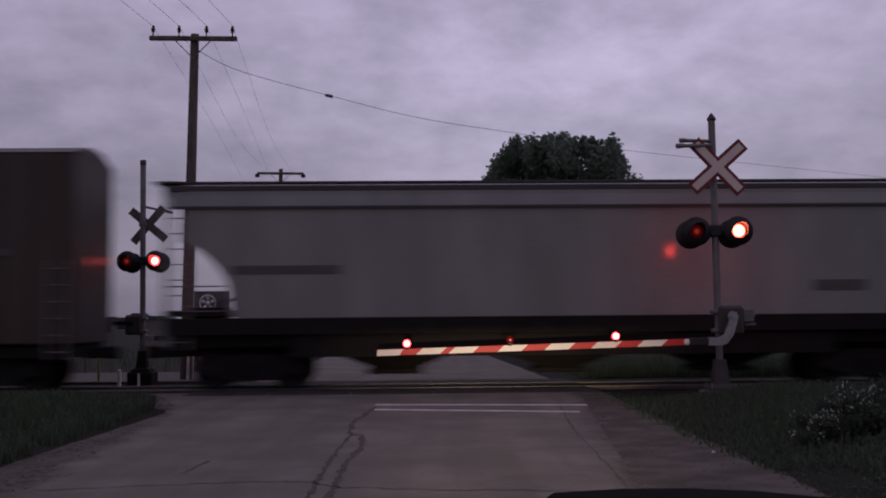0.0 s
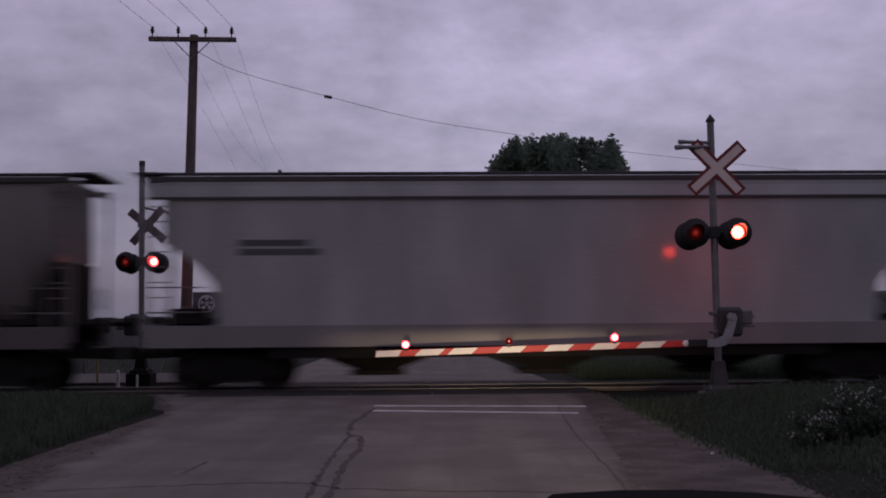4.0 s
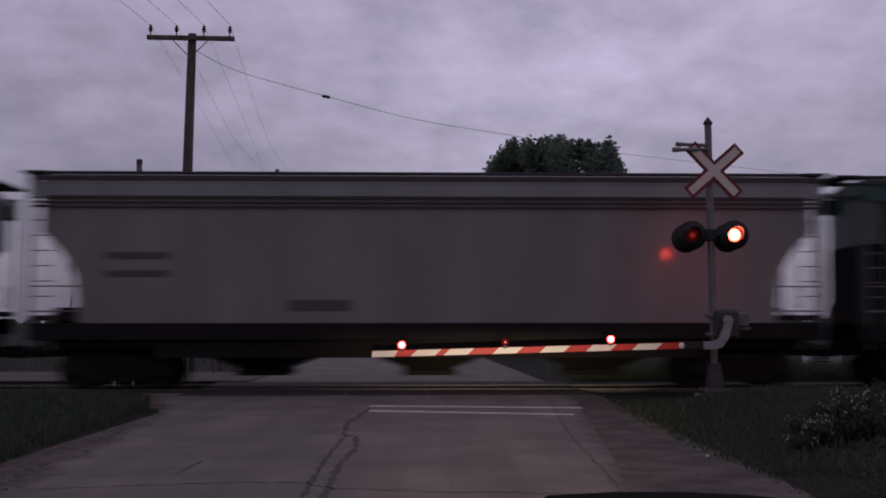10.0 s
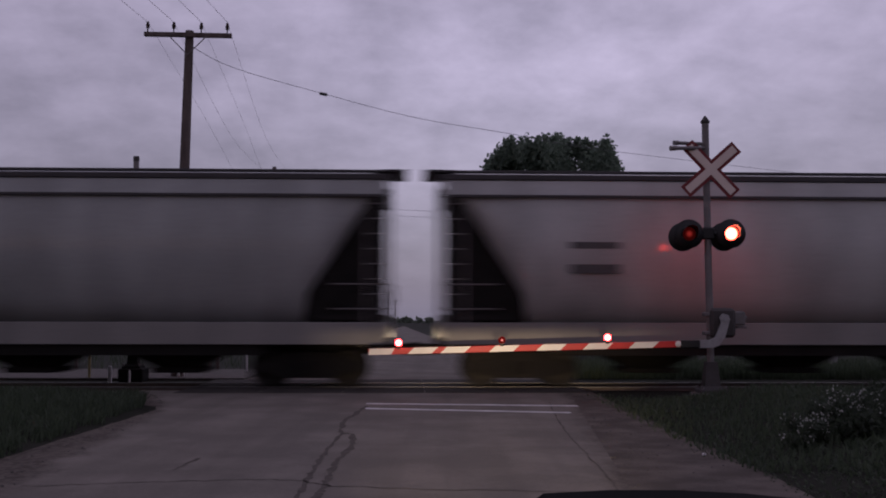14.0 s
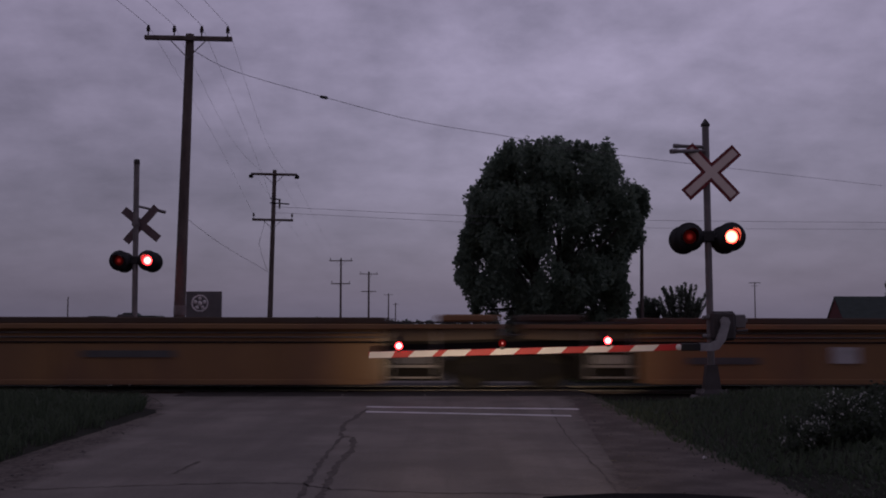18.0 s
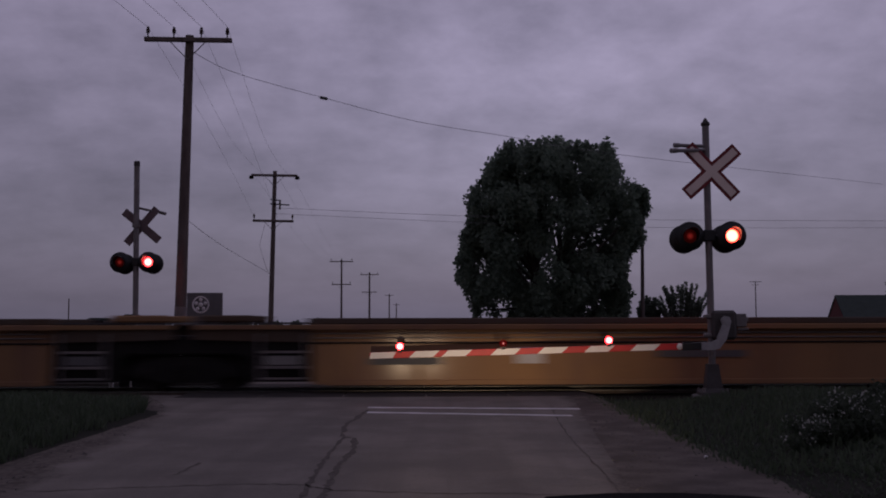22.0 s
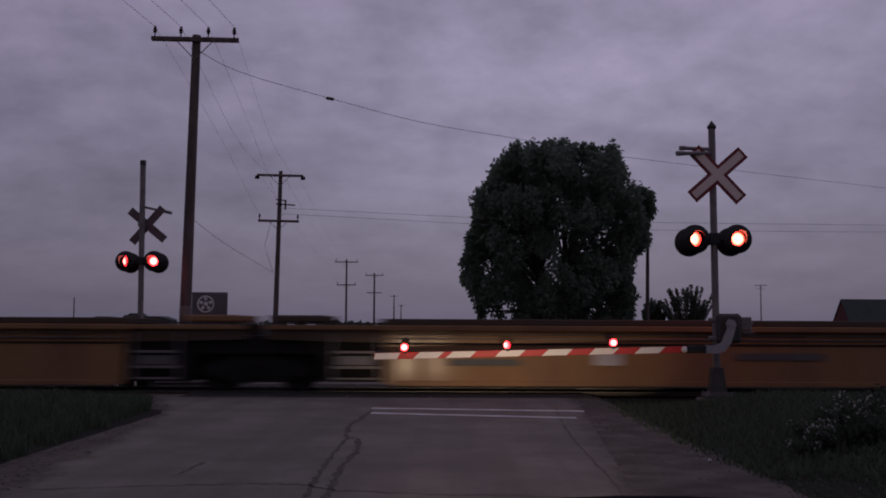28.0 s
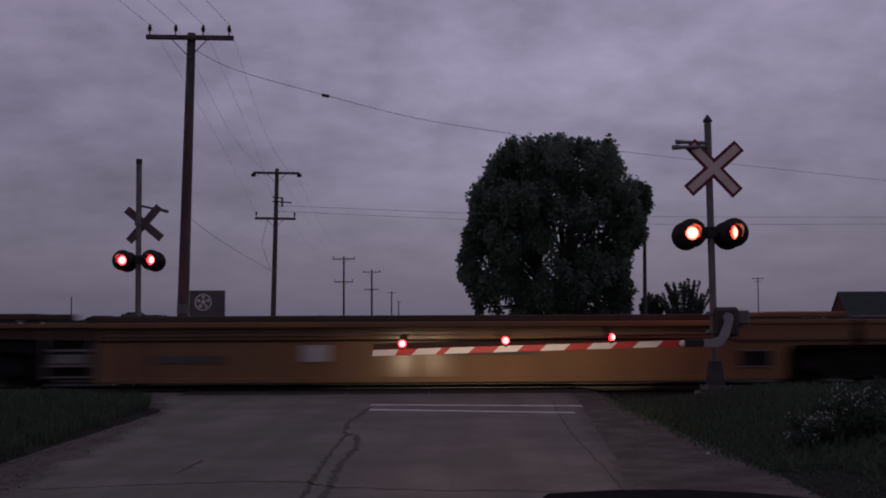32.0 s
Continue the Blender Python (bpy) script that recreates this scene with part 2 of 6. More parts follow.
BALLAST = surface("ballast", (0.10, 0.094, 0.092), 0.95, second=(0.05, 0.046, 0.045), scale=6, fine=30, bump=0.9)
RAIL = surface("rail_steel", (0.11, 0.085, 0.075), 0.5, 0.6, scale=5)
RAIL_TOP = surface("polished_rail_head", (0.20, 0.19, 0.185), 0.5, 0.8, scale=5)
TIE = surface("tarred_tie", (0.05, 0.042, 0.036), 0.9, scale=5, bump=0.5)
GALV = surface("galvanised_steel", (0.235, 0.208, 0.205), 0.55, 0.35, second=(0.14, 0.135, 0.135), scale=4, third=(0.12, 0.09, 0.08), third_at=0.62)
ALU = surface("cast_aluminium", (0.42, 0.41, 0.42), 0.45, 0.6, scale=7)
BLACK = surface("black_paint", (0.010, 0.010, 0.011), 0.5, scale=6)
WHITE_SHEET = surface("white_reflective_sheet", (0.80, 0.67, 0.60), 0.5, second=(0.68, 0.56, 0.50), scale=5, mix=0.25)
MAROON = surface("dark_red_border", (0.20, 0.014, 0.020), 0.5, scale=6)
IRON = surface("weathered_grey_iron", (0.070, 0.062, 0.061), 0.7, 0.15, second=(0.045, 0.040, 0.038), scale=5, bump=0.2)
RED_SHEET = surface("red_reflective_sheet", (0.58, 0.016, 0.022), 0.5, second=(0.46, 0.014, 0.02), scale=5, mix=0.3)
ARM_WHITE = surface("white_reflective_tape", (0.90, 0.86, 0.81), 0.5, second=(0.78, 0.72, 0.66), scale=5, mix=0.25)
# the red glow of the lamps on the sign back is mixed into its colour
SIGN_BACK = surface("lamp_reddened_sign_back", (0.165, 0.112, 0.122), 0.6, 0.15, scale=6)
DARK_LENS = lit("dim_red_lens", (1.0, 0.07, 0.06), (0.10, 0.004, 0.004), 0.22, 0.10)
LENS_ON = lit("lit_red_lens", (1.0, 0.42, 0.24), (1.0, 0.012, 0.010), 12.0, 0.165)
ARM_DARK = lit("dim_arm_lamp", (1.0, 0.30, 0.26), (0.07, 0.002, 0.002), 1.5, 0.026)
LENS_FAR = lit("lit_red_lens_bright", (1.0, 0.32, 0.26), (1.0, 0.012, 0.02), 11.0, 0.15)
LENS_REAR = lit("lit_red_lens_outer", (1.0, 0.10, 0.06), (1.0, 0.01, 0.008), 42.0, 0.17)
ARM_LAMP = lit("lit_arm_lamp", (1.0, 0.22, 0.20), (1.0, 0.008, 0.016), 16.0, 0.074)
CONCRETE = surface("grimy_concrete", (0.19, 0.175, 0.168), 0.9, second=(0.11, 0.10, 0.096), scale=3, fine=40, bump=0.4)
POLE_WOOD = surface("weathered_pole_wood", (0.150, 0.118, 0.108), 0.9, second=(0.075, 0.057, 0.052), scale=5, streak=0.9, bump=0.5)
PORCELAIN = surface("brown_porcelain", (0.05, 0.03, 0.03), 0.25, scale=8)
WIRE = surface("weathered_cable", (0.27, 0.25, 0.28), 0.6, scale=3)
WIRE_DARK = surface("black_cable_sheath", (0.10, 0.095, 0.105), 0.6, scale=3)
LEAF = leafy("poplar_leaf", (0.130, 0.176, 0.132), (0.196, 0.252, 0.186), 0.6)
LEAF_DARK = leafy("shrub_leaf", (0.098, 0.124, 0.094), (0.155, 0.184, 0.138))
BLADE = leafy("grass_blade", (0.048, 0.068, 0.041), (0.084, 0.110, 0.066))
PETAL = leafy("white_petal", (0.28, 0.30, 0.27), (0.50, 0.50, 0.47))
WEED_LEAF = leafy("weed_leaf", (0.034, 0.048, 0.031), (0.062, 0.080, 0.052))
BARK = surface("bark", (0.06, 0.05, 0.043), 0.95, scale=4, streak=0.7, bump=0.8)
BRICK = surface("dark_red_siding", (0.13, 0.030, 0.028), 0.85, scale=3)
SHINGLE = surface("green_shingle", (0.045, 0.062, 0.055), 0.9, scale=3, fine=20, bump=0.5)
GREY_BOARD = surface("grey_sign_board", (0.13, 0.125, 0.13), 0.7, scale=3)
PALE_MARK = surface("pale_paint", (0.78, 0.75, 0.75), 0.7, scale=8)
YELLOW_POST = surface("faded_yellow_paint", (0.40, 0.33, 0.16), 0.7, scale=6)
CAR_PAINT = surface("dusty_black_car_paint", (0.008, 0.008, 0.009), 0.95, scale=5, spec=0.03)
GLASS_LAMP = lit("headlamp_glow", (1.0, 0.9, 0.75), (1.0, 0.85, 0.6), 4.0, 0.1)

# grimy steel; its near-black also colours blocks that stand in for shade
STEEL_DARK = surface("grimy_steel_and_shade", (0.014, 0.0132, 0.0128), 0.85, second=(0.022, 0.0198, 0.019), scale=3, spec=0.12)
WHEEL = surface("wheel_steel", (0.022, 0.019, 0.018), 0.7, 0.3, scale=6)
ROOF_DARK = surface("dark_roof_walk", (0.06, 0.055, 0.058), 0.7, scale=3)
RUST = (0.13, 0.06, 0.035)


def paint(name, base, grime=(0.085, 0.085, 0.082), wear=None, at=0.68, rough=0.62, coat=0.42):
    return surface(name, base, rough, second=tuple(0.62 * b + 0.38 * g for b, g in zip(base, grime)), scale=0.8, fine=14,
                   mix=0.55, streak=0.8, third=wear, third_at=at, bump=0.05, coat=coat, spec=0.25)


P_BROWN = paint("boxcar_brown", (0.058, 0.042, 0.037), wear=(0.035, 0.026, 0.024), coat=0.1)
P_GREY = paint("hopper_grey", (0.275, 0.285, 0.280))
P_TAN = paint("hopper_rusty_tan", (0.30, 0.245, 0.215), wear=RUST, at=0.60)
P_WHITE = paint("hopper_pale_grey", (0.395, 0.405, 0.400))
P_BLACK = paint("tank_black", (0.010, 0.010, 0.010), grime=(0.02, 0.019, 0.018), wear=(0.018, 0.016, 0.015), rough=0.7, coat=0.05)
P_UMBER = paint("hopper_brownish_grey", (0.198, 0.184, 0.165), wear=(0.10, 0.075, 0.06), at=0.62, coat=0.05)
P_MID = paint("hopper_mid_grey", (0.195, 0.205, 0.200))
P_SLATE = paint("hopper_slate_grey", (0.160, 0.168, 0.164))
P_DUSK = paint("hopper_dusty_grey", (0.232, 0.245, 0.236))
P_DARK = paint("hopper_dark_grey", (0.056, 0.063, 0.062), grime=(0.05, 0.052, 0.05))
P_BLUE = paint("hopper_dull_blue", (0.050, 0.066, 0.082), grime=(0.05, 0.055, 0.06))
P_GREEN = paint("hopper_dark_green", (0.0035, 0.052, 0.035), grime=(0.012, 0.045, 0.033), wear=(0.010, 0.032, 0.025), at=0.72)
P_PLUM = paint("hopper_plum_brown", (0.120, 0.106, 0.104), wear=(0.08, 0.06, 0.055), at=0.6, coat=0.05)
P_LIGHT = paint("hopper_light_grey", (0.315, 0.315, 0.305))
P_RUSTY = paint("hopper_rust_stained_white", (0.42, 0.365, 0.32), wear=(0.20, 0.12, 0.09), at=0.66)
P_RUST = paint("rust_band", (0.120, 0.074, 0.058), wear=(0.25, 0.20, 0.17), at=0.62, coat=0.0)
P_PALE = paint("hopper_off_white", (0.53, 0.53, 0.52))
P_FADED = paint("faded_stencil", (0.20, 0.17, 0.165))
P_YELLOW = paint("well_yellow", (0.265, 0.146, 0.064), grime=(0.135, 0.080, 0.060), wear=(0.175, 0.095, 0.060), at=0.57, coat=0.04)
P_CAP = paint("well_cap_brown", (0.075, 0.045, 0.028), coat=0.0)
P_RACK = paint("autorack_yellow", (0.175, 0.108, 0.045), wear=(0.10, 0.064, 0.038), at=0.58, coat=0.0)
P_SILL = paint("grimy_sill_grey", (0.27, 0.26, 0.25), coat=0.0)
P_RACK_ROOF = paint("autorack_roof_grey", (0.62, 0.61, 0.63))
RACK_PANEL = surface("galvanised_rack_panel", (0.86, 0.86, 0.88), 0.32, 0.7, second=(0.36, 0.35, 0.36), scale=0.5, fine=9, streak=0.3, third=(0.19, 0.18, 0.18), third_at=0.66, per_object=0.2)
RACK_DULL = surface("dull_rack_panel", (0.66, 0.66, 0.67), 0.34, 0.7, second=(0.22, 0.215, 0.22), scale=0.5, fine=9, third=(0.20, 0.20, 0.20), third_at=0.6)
RACK_GAP = surface("dull_rack_sheet", (0.26, 0.26, 0.27), 0.5, 0.3, coat=1.0, second=(0.17, 0.165, 0.165), scale=0.7, fine=9, third=(0.10, 0.085, 0.07), third_at=0.6, per_object=0.2)
# darker grey that puts the shade under each rib into its colour
RACK_SHADE = surface("shaded_rib_underside", (0.15, 0.145, 0.145), 0.7, 0.2, scale=2)
STENCIL_DARK = surface("dark_stencil", (0.095, 0.095, 0.097), 0.7, scale=4)
STENCIL_PALE = surface("pale_stencil", (0.52, 0.51, 0.52), 0.7, scale=4)
STENCIL_GOLD = surface("gold_stencil", (0.24, 0.15, 0.045), 0.7, scale=4, third=(0.10, 0.085, 0.04), third_at=0.58)
ORANGE_TAPE = surface("orange_reflective_tape", (0.75, 0.34, 0.08), 0.5, scale=5)


# ---- shapes ----
class Shape:
    """Collects vertices and faces of one mesh."""

    def __init__(self):
        self.v, self.f, self.soft = [], [], []

    def add(self, verts, faces, soft=False):
        o = len(self.v)
        self.v += [tuple(p) for p in verts]
        self.f += [tuple(i + o for i in q) for q in faces]
        self.soft += [soft] * len(faces)
        return self

    def box(self, x0, x1, y0, y1, z0, z1, b=0.0):
        if b <= 0:
            p = [(x, y, z) for x in (x0, x1) for y in (y0, y1) for z in (z0, z1)]
            return self.add(p, [(0, 1, 3, 2), (4, 6, 7, 5), (0, 4, 5, 1), (2, 3, 7, 6), (0, 2, 6, 4), (1, 5, 7, 3)])
        p, idx = [], {}
        lo, hi = (x0, y0, z0), (x1, y1, z1)
        for sx in (0, 1):
            for sy in (0, 1):
                for sz in (0, 1):
                    sgn = (sx, sy, sz)
                    for a in range(3):
                        q = [(hi[i] if sgn[i] else lo[i]) + (0 if i == a else (-b if sgn[i] else b)) for i in range(3)]
                        idx[sx, sy, sz, a] = len(p)
                        p.append(q)
        f = []
        for a in range(3):
            u, w = (a + 1) % 3, (a + 2) % 3
            for s in (0, 1):
                ring = []
                for su, sw in ((0, 0), (1, 0), (1, 1), (0, 1)):
                    c = [0, 0, 0]
                    c[a], c[u], c[w] = s, su, sw
                    ring.append(idx[(*c, a)])
                f.append(tuple(ring if s else ring[::-1]))
            for su in (0, 1):
                for sw in (0, 1):
                    c0, c1 = [0, 0, 0], [0, 0, 0]
                    c0[u] = c1[u] = su
                    c0[w] = c1[w] = sw
                    c1[a] = 1
                    q = (idx[(*c0, u)], idx[(*c1, u)], idx[(*c1, w)], idx[(*c0, w)])
                    f.append(q if (su ^ sw) else q[::-1])
        for sx in (0, 1):
            for sy in (0, 1):
                for sz in (0, 1):
                    q = tuple(idx[sx, sy, sz, a] for a in range(3))
                    f.append(q if (sx ^ sy ^ sz) else q[::-1])
        return self.add(p, f)

    def tube(self, p0, p1, r0, r1=None, n=10, caps=True):
        r1 = r0 if r1 is None else r1
        p0, p1 = Vector(p0), Vector(p1)
        d = (p1 - p0).normalized()
        u = d.orthogonal().normalized()
        w = d.cross(u)
        ring = [u * math.cos(2 * math.pi * i / n) + w * math.sin(2 * math.pi * i / n) for i in range(n)]
        v = [p0 + q * r0 for q in ring] + [p1 + q * r1 for q in ring]
        self.add(v, [(i, (i + 1) % n, (i + 1) % n + n, i + n) for i in range(n)], True)
        if caps:
            self.add(v[:n], [tuple(range(n))[::-1]])
            self.add(v[n:], [tuple(range(n))])
        return self

    def line(self, pts, r, n=6):
        """One unbroken tube along the points."""
        rings = []
        for i, p in enumerate(pts):
            d = (Vector(pts[min(i + 1, len(pts) - 1)]) - Vector(pts[max(i - 1, 0)])).normalized()
            u = d.cross(Vector((0, 0, 1))).normalized()
            w = u.cross(d)
            rings.append([Vector(p) + (u * math.cos(2 * math.pi * k / n) + w * math.sin(2 * math.pi * k / n)) * r for k in range(n)])
        return self.loft(rings, soft=True)

    def lathe(self, profile, origin=(0, 0, 0), axis=(0, -1, 0), n=24):
        """profile: (radius, distance along the axis)."""
        d = Vector(axis).normalized()
        u = d.orthogonal().normalized()
        w = d.cross(u)
        o = Vector(origin)
        v = [o + d * h + (u * math.cos(2 * math.pi * i / n) + w * math.sin(2 * math.pi * i / n)) * r for r, h in profile for i in range(n)]
        f = [(j * n + i, j * n + (i + 1) % n, (j + 1) * n + (i + 1) % n, (j + 1) * n + i) for j in range(len(profile) - 1) for i in range(n)]
        return self.add(v, f, True)

    def loft(self, rings, caps=True, soft=False):
        n = len(rings[0])
        v = [p for r in rings for p in r]
        f = [(j * n + i, j * n + (i + 1) % n, (j + 1) * n + (i + 1) % n, (j + 1) * n + i) for j in range(len(rings) - 1) for i in range(n)]
        self.add(v, f, soft)
        if caps:
            self.add(rings[0], [tuple(range(n))[::-1]])
            self.add(rings[-1], [tuple(range(n))])
        return self

    def slab(self, outline, y0, y1):
        """A flat outline (x, z) given thickness along y."""
        return self.loft([[(x, y0, z) for x, z in outline], [(x, y1, z) for x, z in outline]])

    def mesh(self, name):
        me = bpy.data.meshes.new(name)
        me.from_pydata(self.v, [], self.f)
        me.polygons.foreach_set("use_smooth", self.soft)
        bm = bmesh.new()
        bm.from_mesh(me)
        bmesh.ops.recalc_face_normals(bm, faces=bm.faces)
        bm.to_mesh(me)
        bm.free()
        return me


MESHES = {}


def part(name, shape, material, parent=None, label="", at=None):
    """One mesh object under its thing; shape is a Shape or a mesh that others share."""
    me = shape.mesh(name) if isinstance(shape, Shape) else shape
    if not me.materials:
        me.materials.append(material)
    ob = new(name, me)
    if parent:
        ob.parent = parent
    if at is not None:
        ob.matrix_basis = at
    if label:
        tagged(ob, label)
    return ob


def shared(key, build):
    if key not in MESHES:
        MESHES[key] = build().mesh(key)
    return MESHES[key]


def thing(name, label, category, group="", at=None):
    ob = new(name)
    ob.empty_display_size = 0.2
    if at is not None:
        ob.matrix_basis = at
    return tagged(ob, label, category, group)


# ---- ground, road, track ----
def structure(name, shape, material, label, category, parent=None):
    return tagged(part(name, shape, material, parent, label), category=category, kind="structure")


def bank_height(x, y):
    """Lie of the land: verges that rise a little from the road, level fields beyond."""
    side = max(0.0, -4.3 - x) if x < 0 else max(0.0, x - 2.9)
    near = 1.0 if y < 18.2 else max(0.0, 1 - (y - 18.2) / 2.6)
    rise = min(side, 2.2) * (0.20 if x > 0 else 0.13) * near
    return -0.10 + rise + 0.03 * noise.noise((x * 0.6, y * 0.6, 0)) * near


gx = [-2600, -900, -300, -100, -50, -30, -22] + [-18 + i * 0.75 for i in range(49)] + [22, 30, 50, 100, 300, 900, 2600]
gy = [-300, -60, -15, -4] + [i * 0.75 for i in range(42)] + [34, 40, 50, 70, 120, 300, 900, 3600]
gs = Shape()
gs.add([(x, y, bank_height(x, y)) for y in gy for x in gx],
       [(j * len(gx) + i, j * len(gx) + i + 1, (j + 1) * len(gx) + i + 1, (j + 1) * len(gx) + i)
        for j in range(len(gy) - 1) for i in range(len(gx) - 1)], True)
ground = structure("ground", gs, SOIL, "dark grassy ground reaching to the flat horizon", "ground")


def ribbon(left, right, z, thick):
    """A strip with its own thickness between two edges given as (x, y) pairs."""
    s = Shape()
    n = len(left)
    top = [(x, y, z) for x, y in left] + [(x, y, z) for x, y in right]
    bot = [(x, y, z - thick) for x, y, z in top]
    f = [(i, i + n, i + n + 1, i + 1) for i in range(n - 1)]
    f += [(i + 2 * n, i + 1 + 2 * n, i + n + 1 + 2 * n, i + n + 2 * n) for i in range(n - 1)]
    f += [(i, i + 1, i + 1 + 2 * n, i + 2 * n) for i in range(n - 1)] + [(i + n, i + n + 2 * n, i + n + 1 + 2 * n, i + n + 1) for i in range(n - 1)]
    return s.add(top + bot, f)


ys = [-40, -5, 4, 8, 9.5, 11, 12.5, 14, 15.5, 17, 18.5, 20, 21.5, 23.2]


def road_left(y):
    return -3.87 - 0.098 * (max(y, 6) - 9.7) - 0.034 * max(0, y - 17) ** 2


def road_right(y):
    return 1.70 + 0.076 * (max(y, 6) - 9.76)


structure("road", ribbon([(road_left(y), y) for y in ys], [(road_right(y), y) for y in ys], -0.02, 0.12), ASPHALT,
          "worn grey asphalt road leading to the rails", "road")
fy = [26.8, 30, 34, 40, 50, 70, 120, 260]
structure("road_beyond", ribbon([(-5.0 - 0.02 * (y - 26.8), y) for y in fy], [(2.6 - 0.05 * (y - 26.8), y) for y in fy], -0.02, 0.12),
          ASPHALT, "grey asphalt road going on beyond the rails", "road")
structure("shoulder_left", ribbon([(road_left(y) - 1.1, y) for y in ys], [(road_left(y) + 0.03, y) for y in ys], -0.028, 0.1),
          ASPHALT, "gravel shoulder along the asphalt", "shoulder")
structure("shoulder_right", ribbon([(road_right(y) - 0.03, y) for y in ys], [(3.2 + 0.3 * max(0, 13 - y), y) for y in ys], -0.028, 0.1),
          SHOULDER, "dark gravel shoulder along the asphalt", "shoulder")
lot = Shape().box(-30, -5.2, 28.2, 33.5, -0.14, -0.03)
structure("gravel_lot", lot, GRAVEL, "pale gravel patch beyond the rails", "gravel")

# the crossing itself, in the track's space
deck = Shape()
for y0, y1 in ((-2.70, -GAUGE - 0.07), (-GAUGE + 0.10, GAUGE - 0.10), (GAUGE + 0.07, 2.4)):
    for i in range(5):
        deck.box(-5.7 + i * 1.75, -3.96 + i * 1.75, y0, y1, -0.12, -0.015, 0.012)
structure("crossing_deck", deck, DECK, "worn crossing panels, coloured dark for the shade under the train", "crossing").matrix_basis = TRACK
bed = Shape()
for x0, x1 in ((-900, -5.9), (3.4, 900)):
    bed.loft([[(x0, -3.0, -0.42), (x0, -1.9, -0.17), (x0, 1.9, -0.17), (x0, 3.0, -0.42)], [(x1, -3.0, -0.42), (x1, -1.9, -0.17), (x1, 1.9, -0.17), (x1, 3.0, -0.42)]])
structure("track_bed", bed, BALLAST, "grey ballast bed under the rails", "ballast").matrix_basis = TRACK
for side in (-1, 1):
    r = Shape()
    o = side * (GAUGE)
    r.box(-900, 900, o - 0.075, o + 0.075, -0.16, -0.145).box(-900, 900, o - 0.01, o + 0.01, -0.145, -0.04)
    rail = structure("rail", r, RAIL, "dark steel rail with a polished head", "rail")
    rail.matrix_basis = TRACK
    part("rail_head", Shape().box(-900, 900, o - 0.036, o + 0.036, -0.04, 0.0, 0.008), RAIL_TOP, rail, "bright polished rail head")
tie = Shape().box(-0.11, 0.11, -1.28, 1.28, -0.30, -0.162, 0.01)
ties = Shape()
for i in range(90):
    x = -31 + i * 0.55
    if x < -6.1 or x > 3.6:
        ties.add([(a + x, b, c) for a, b, c in tie.v], tie.f)
tagged(structure("ties", ties, TIE, "tarred wooden ties in the ballast", "ties"), kind="structure").matrix_basis = TRACK

# stop line: the two worn edges of a painted bar
for y0, y1, a, b in ((19.62, 19.18, -1.38, 2.42), (18.55, 17.78, -1.32, 2.12)):
    s = Shape()
    n = 12
    top = [(a + (b - a) * i / n, y0 + (y1 - y0) * i / n) for i in range(n + 1)]
    s.add([(x, y + 0.13 + 0.02 * math.sin(9 * x), -0.016) for x, y in top] + [(x, y - 0.13 + 0.02 * math.sin(7 * x), -0.016) for x, y in top],
          [(i, i + 1, i + n + 2, i + n + 1) for i in range(n)])
    structure("stop_line", s, LINE, "worn white stop line painted on asphalt", "road marking")


def crack(pts, w, name, label):
    s = Shape()
    rnd = random.Random(len(pts))
    fine = []
    for (xa, ya), (xb, yb) in zip(pts, pts[1:]):
        for i in range(9):
            t = i / 9
            fine.append((xa + (xb - xa) * t + rnd.uniform(-0.016, 0.016), ya + (yb - ya) * t + rnd.uniform(-0.04, 0.04)))
    fine.append(pts[-1])
    v = []
    for i, (x, y) in enumerate(fine):
        x2, y2 = fine[min(i + 1, len(fine) - 1)]
        x1, y1 = fine[max(i - 1, 0)]
        d = Vector((x2 - x1, y2 - y1)).normalized()
        k = w * rnd.uniform(0.5, 1.7)
        v += [(x - d.y * k, y + d.x * k, -0.0165), (x + d.y * k, y - d.x * k, -0.0165)]
    s.add(v, [(2 * i, 2 * i + 1, 2 * i + 3, 2 * i + 2) for i in range(len(fine) - 1)])
    structure(name, s, TAR, label, "crack")


crack([(-1.34, 19.06), (-1.42, 17.11), (-1.49, 16.39), (-1.39, 14.63), (-1.18, 14.38), (-1.08, 12.95), (-1.14, 11.66), (-1.1, 10.61), (-1.08, 10.07), (-1.07, 9.36), (-1.1, 7.0)], 0.032,
      "centre_crack", "tar-sealed crack along the middle of the road")
crack([(-1.34, 14.48), (-1.35, 12.53), (-1.31, 11.11), (-1.28, 10.24), (-1.24, 9.36), (-1.2, 7)], 0.024, "side_crack", "ragged crack beside the middle joint")
crack([(-3.84, 9.87), (-3.17, 10.04), (-2.52, 10.19), (-1.69, 10.32), (-1.36, 10.27), (-1.0, 9.93), (-0.05, 9.74), (1.5, 9.6)], 0.010, "cross_crack", "thin crack running across the road")
crack([(-2.71, 10.95), (-2.71, 11.53), (-2.67, 11.88)], 0.016, "short_crack", "short stray crack in the asphalt")
crack([(2.0, 20.1), (1.73, 15.77), (1.67, 13.9), (1.64, 11.93), (1.61, 10.27), (1.58, 9.45), (1.5, 7.5)], 0.009, "edge_crack", "ragged crack near the edge of the road")


# ---- crossing signals ----
FLASH, FIRST, SECOND = 0.9835, -0.13, 0.437        # period; moments when the right and the left lamps come on
TURNING = []                      # (lens, which side it flashes with)


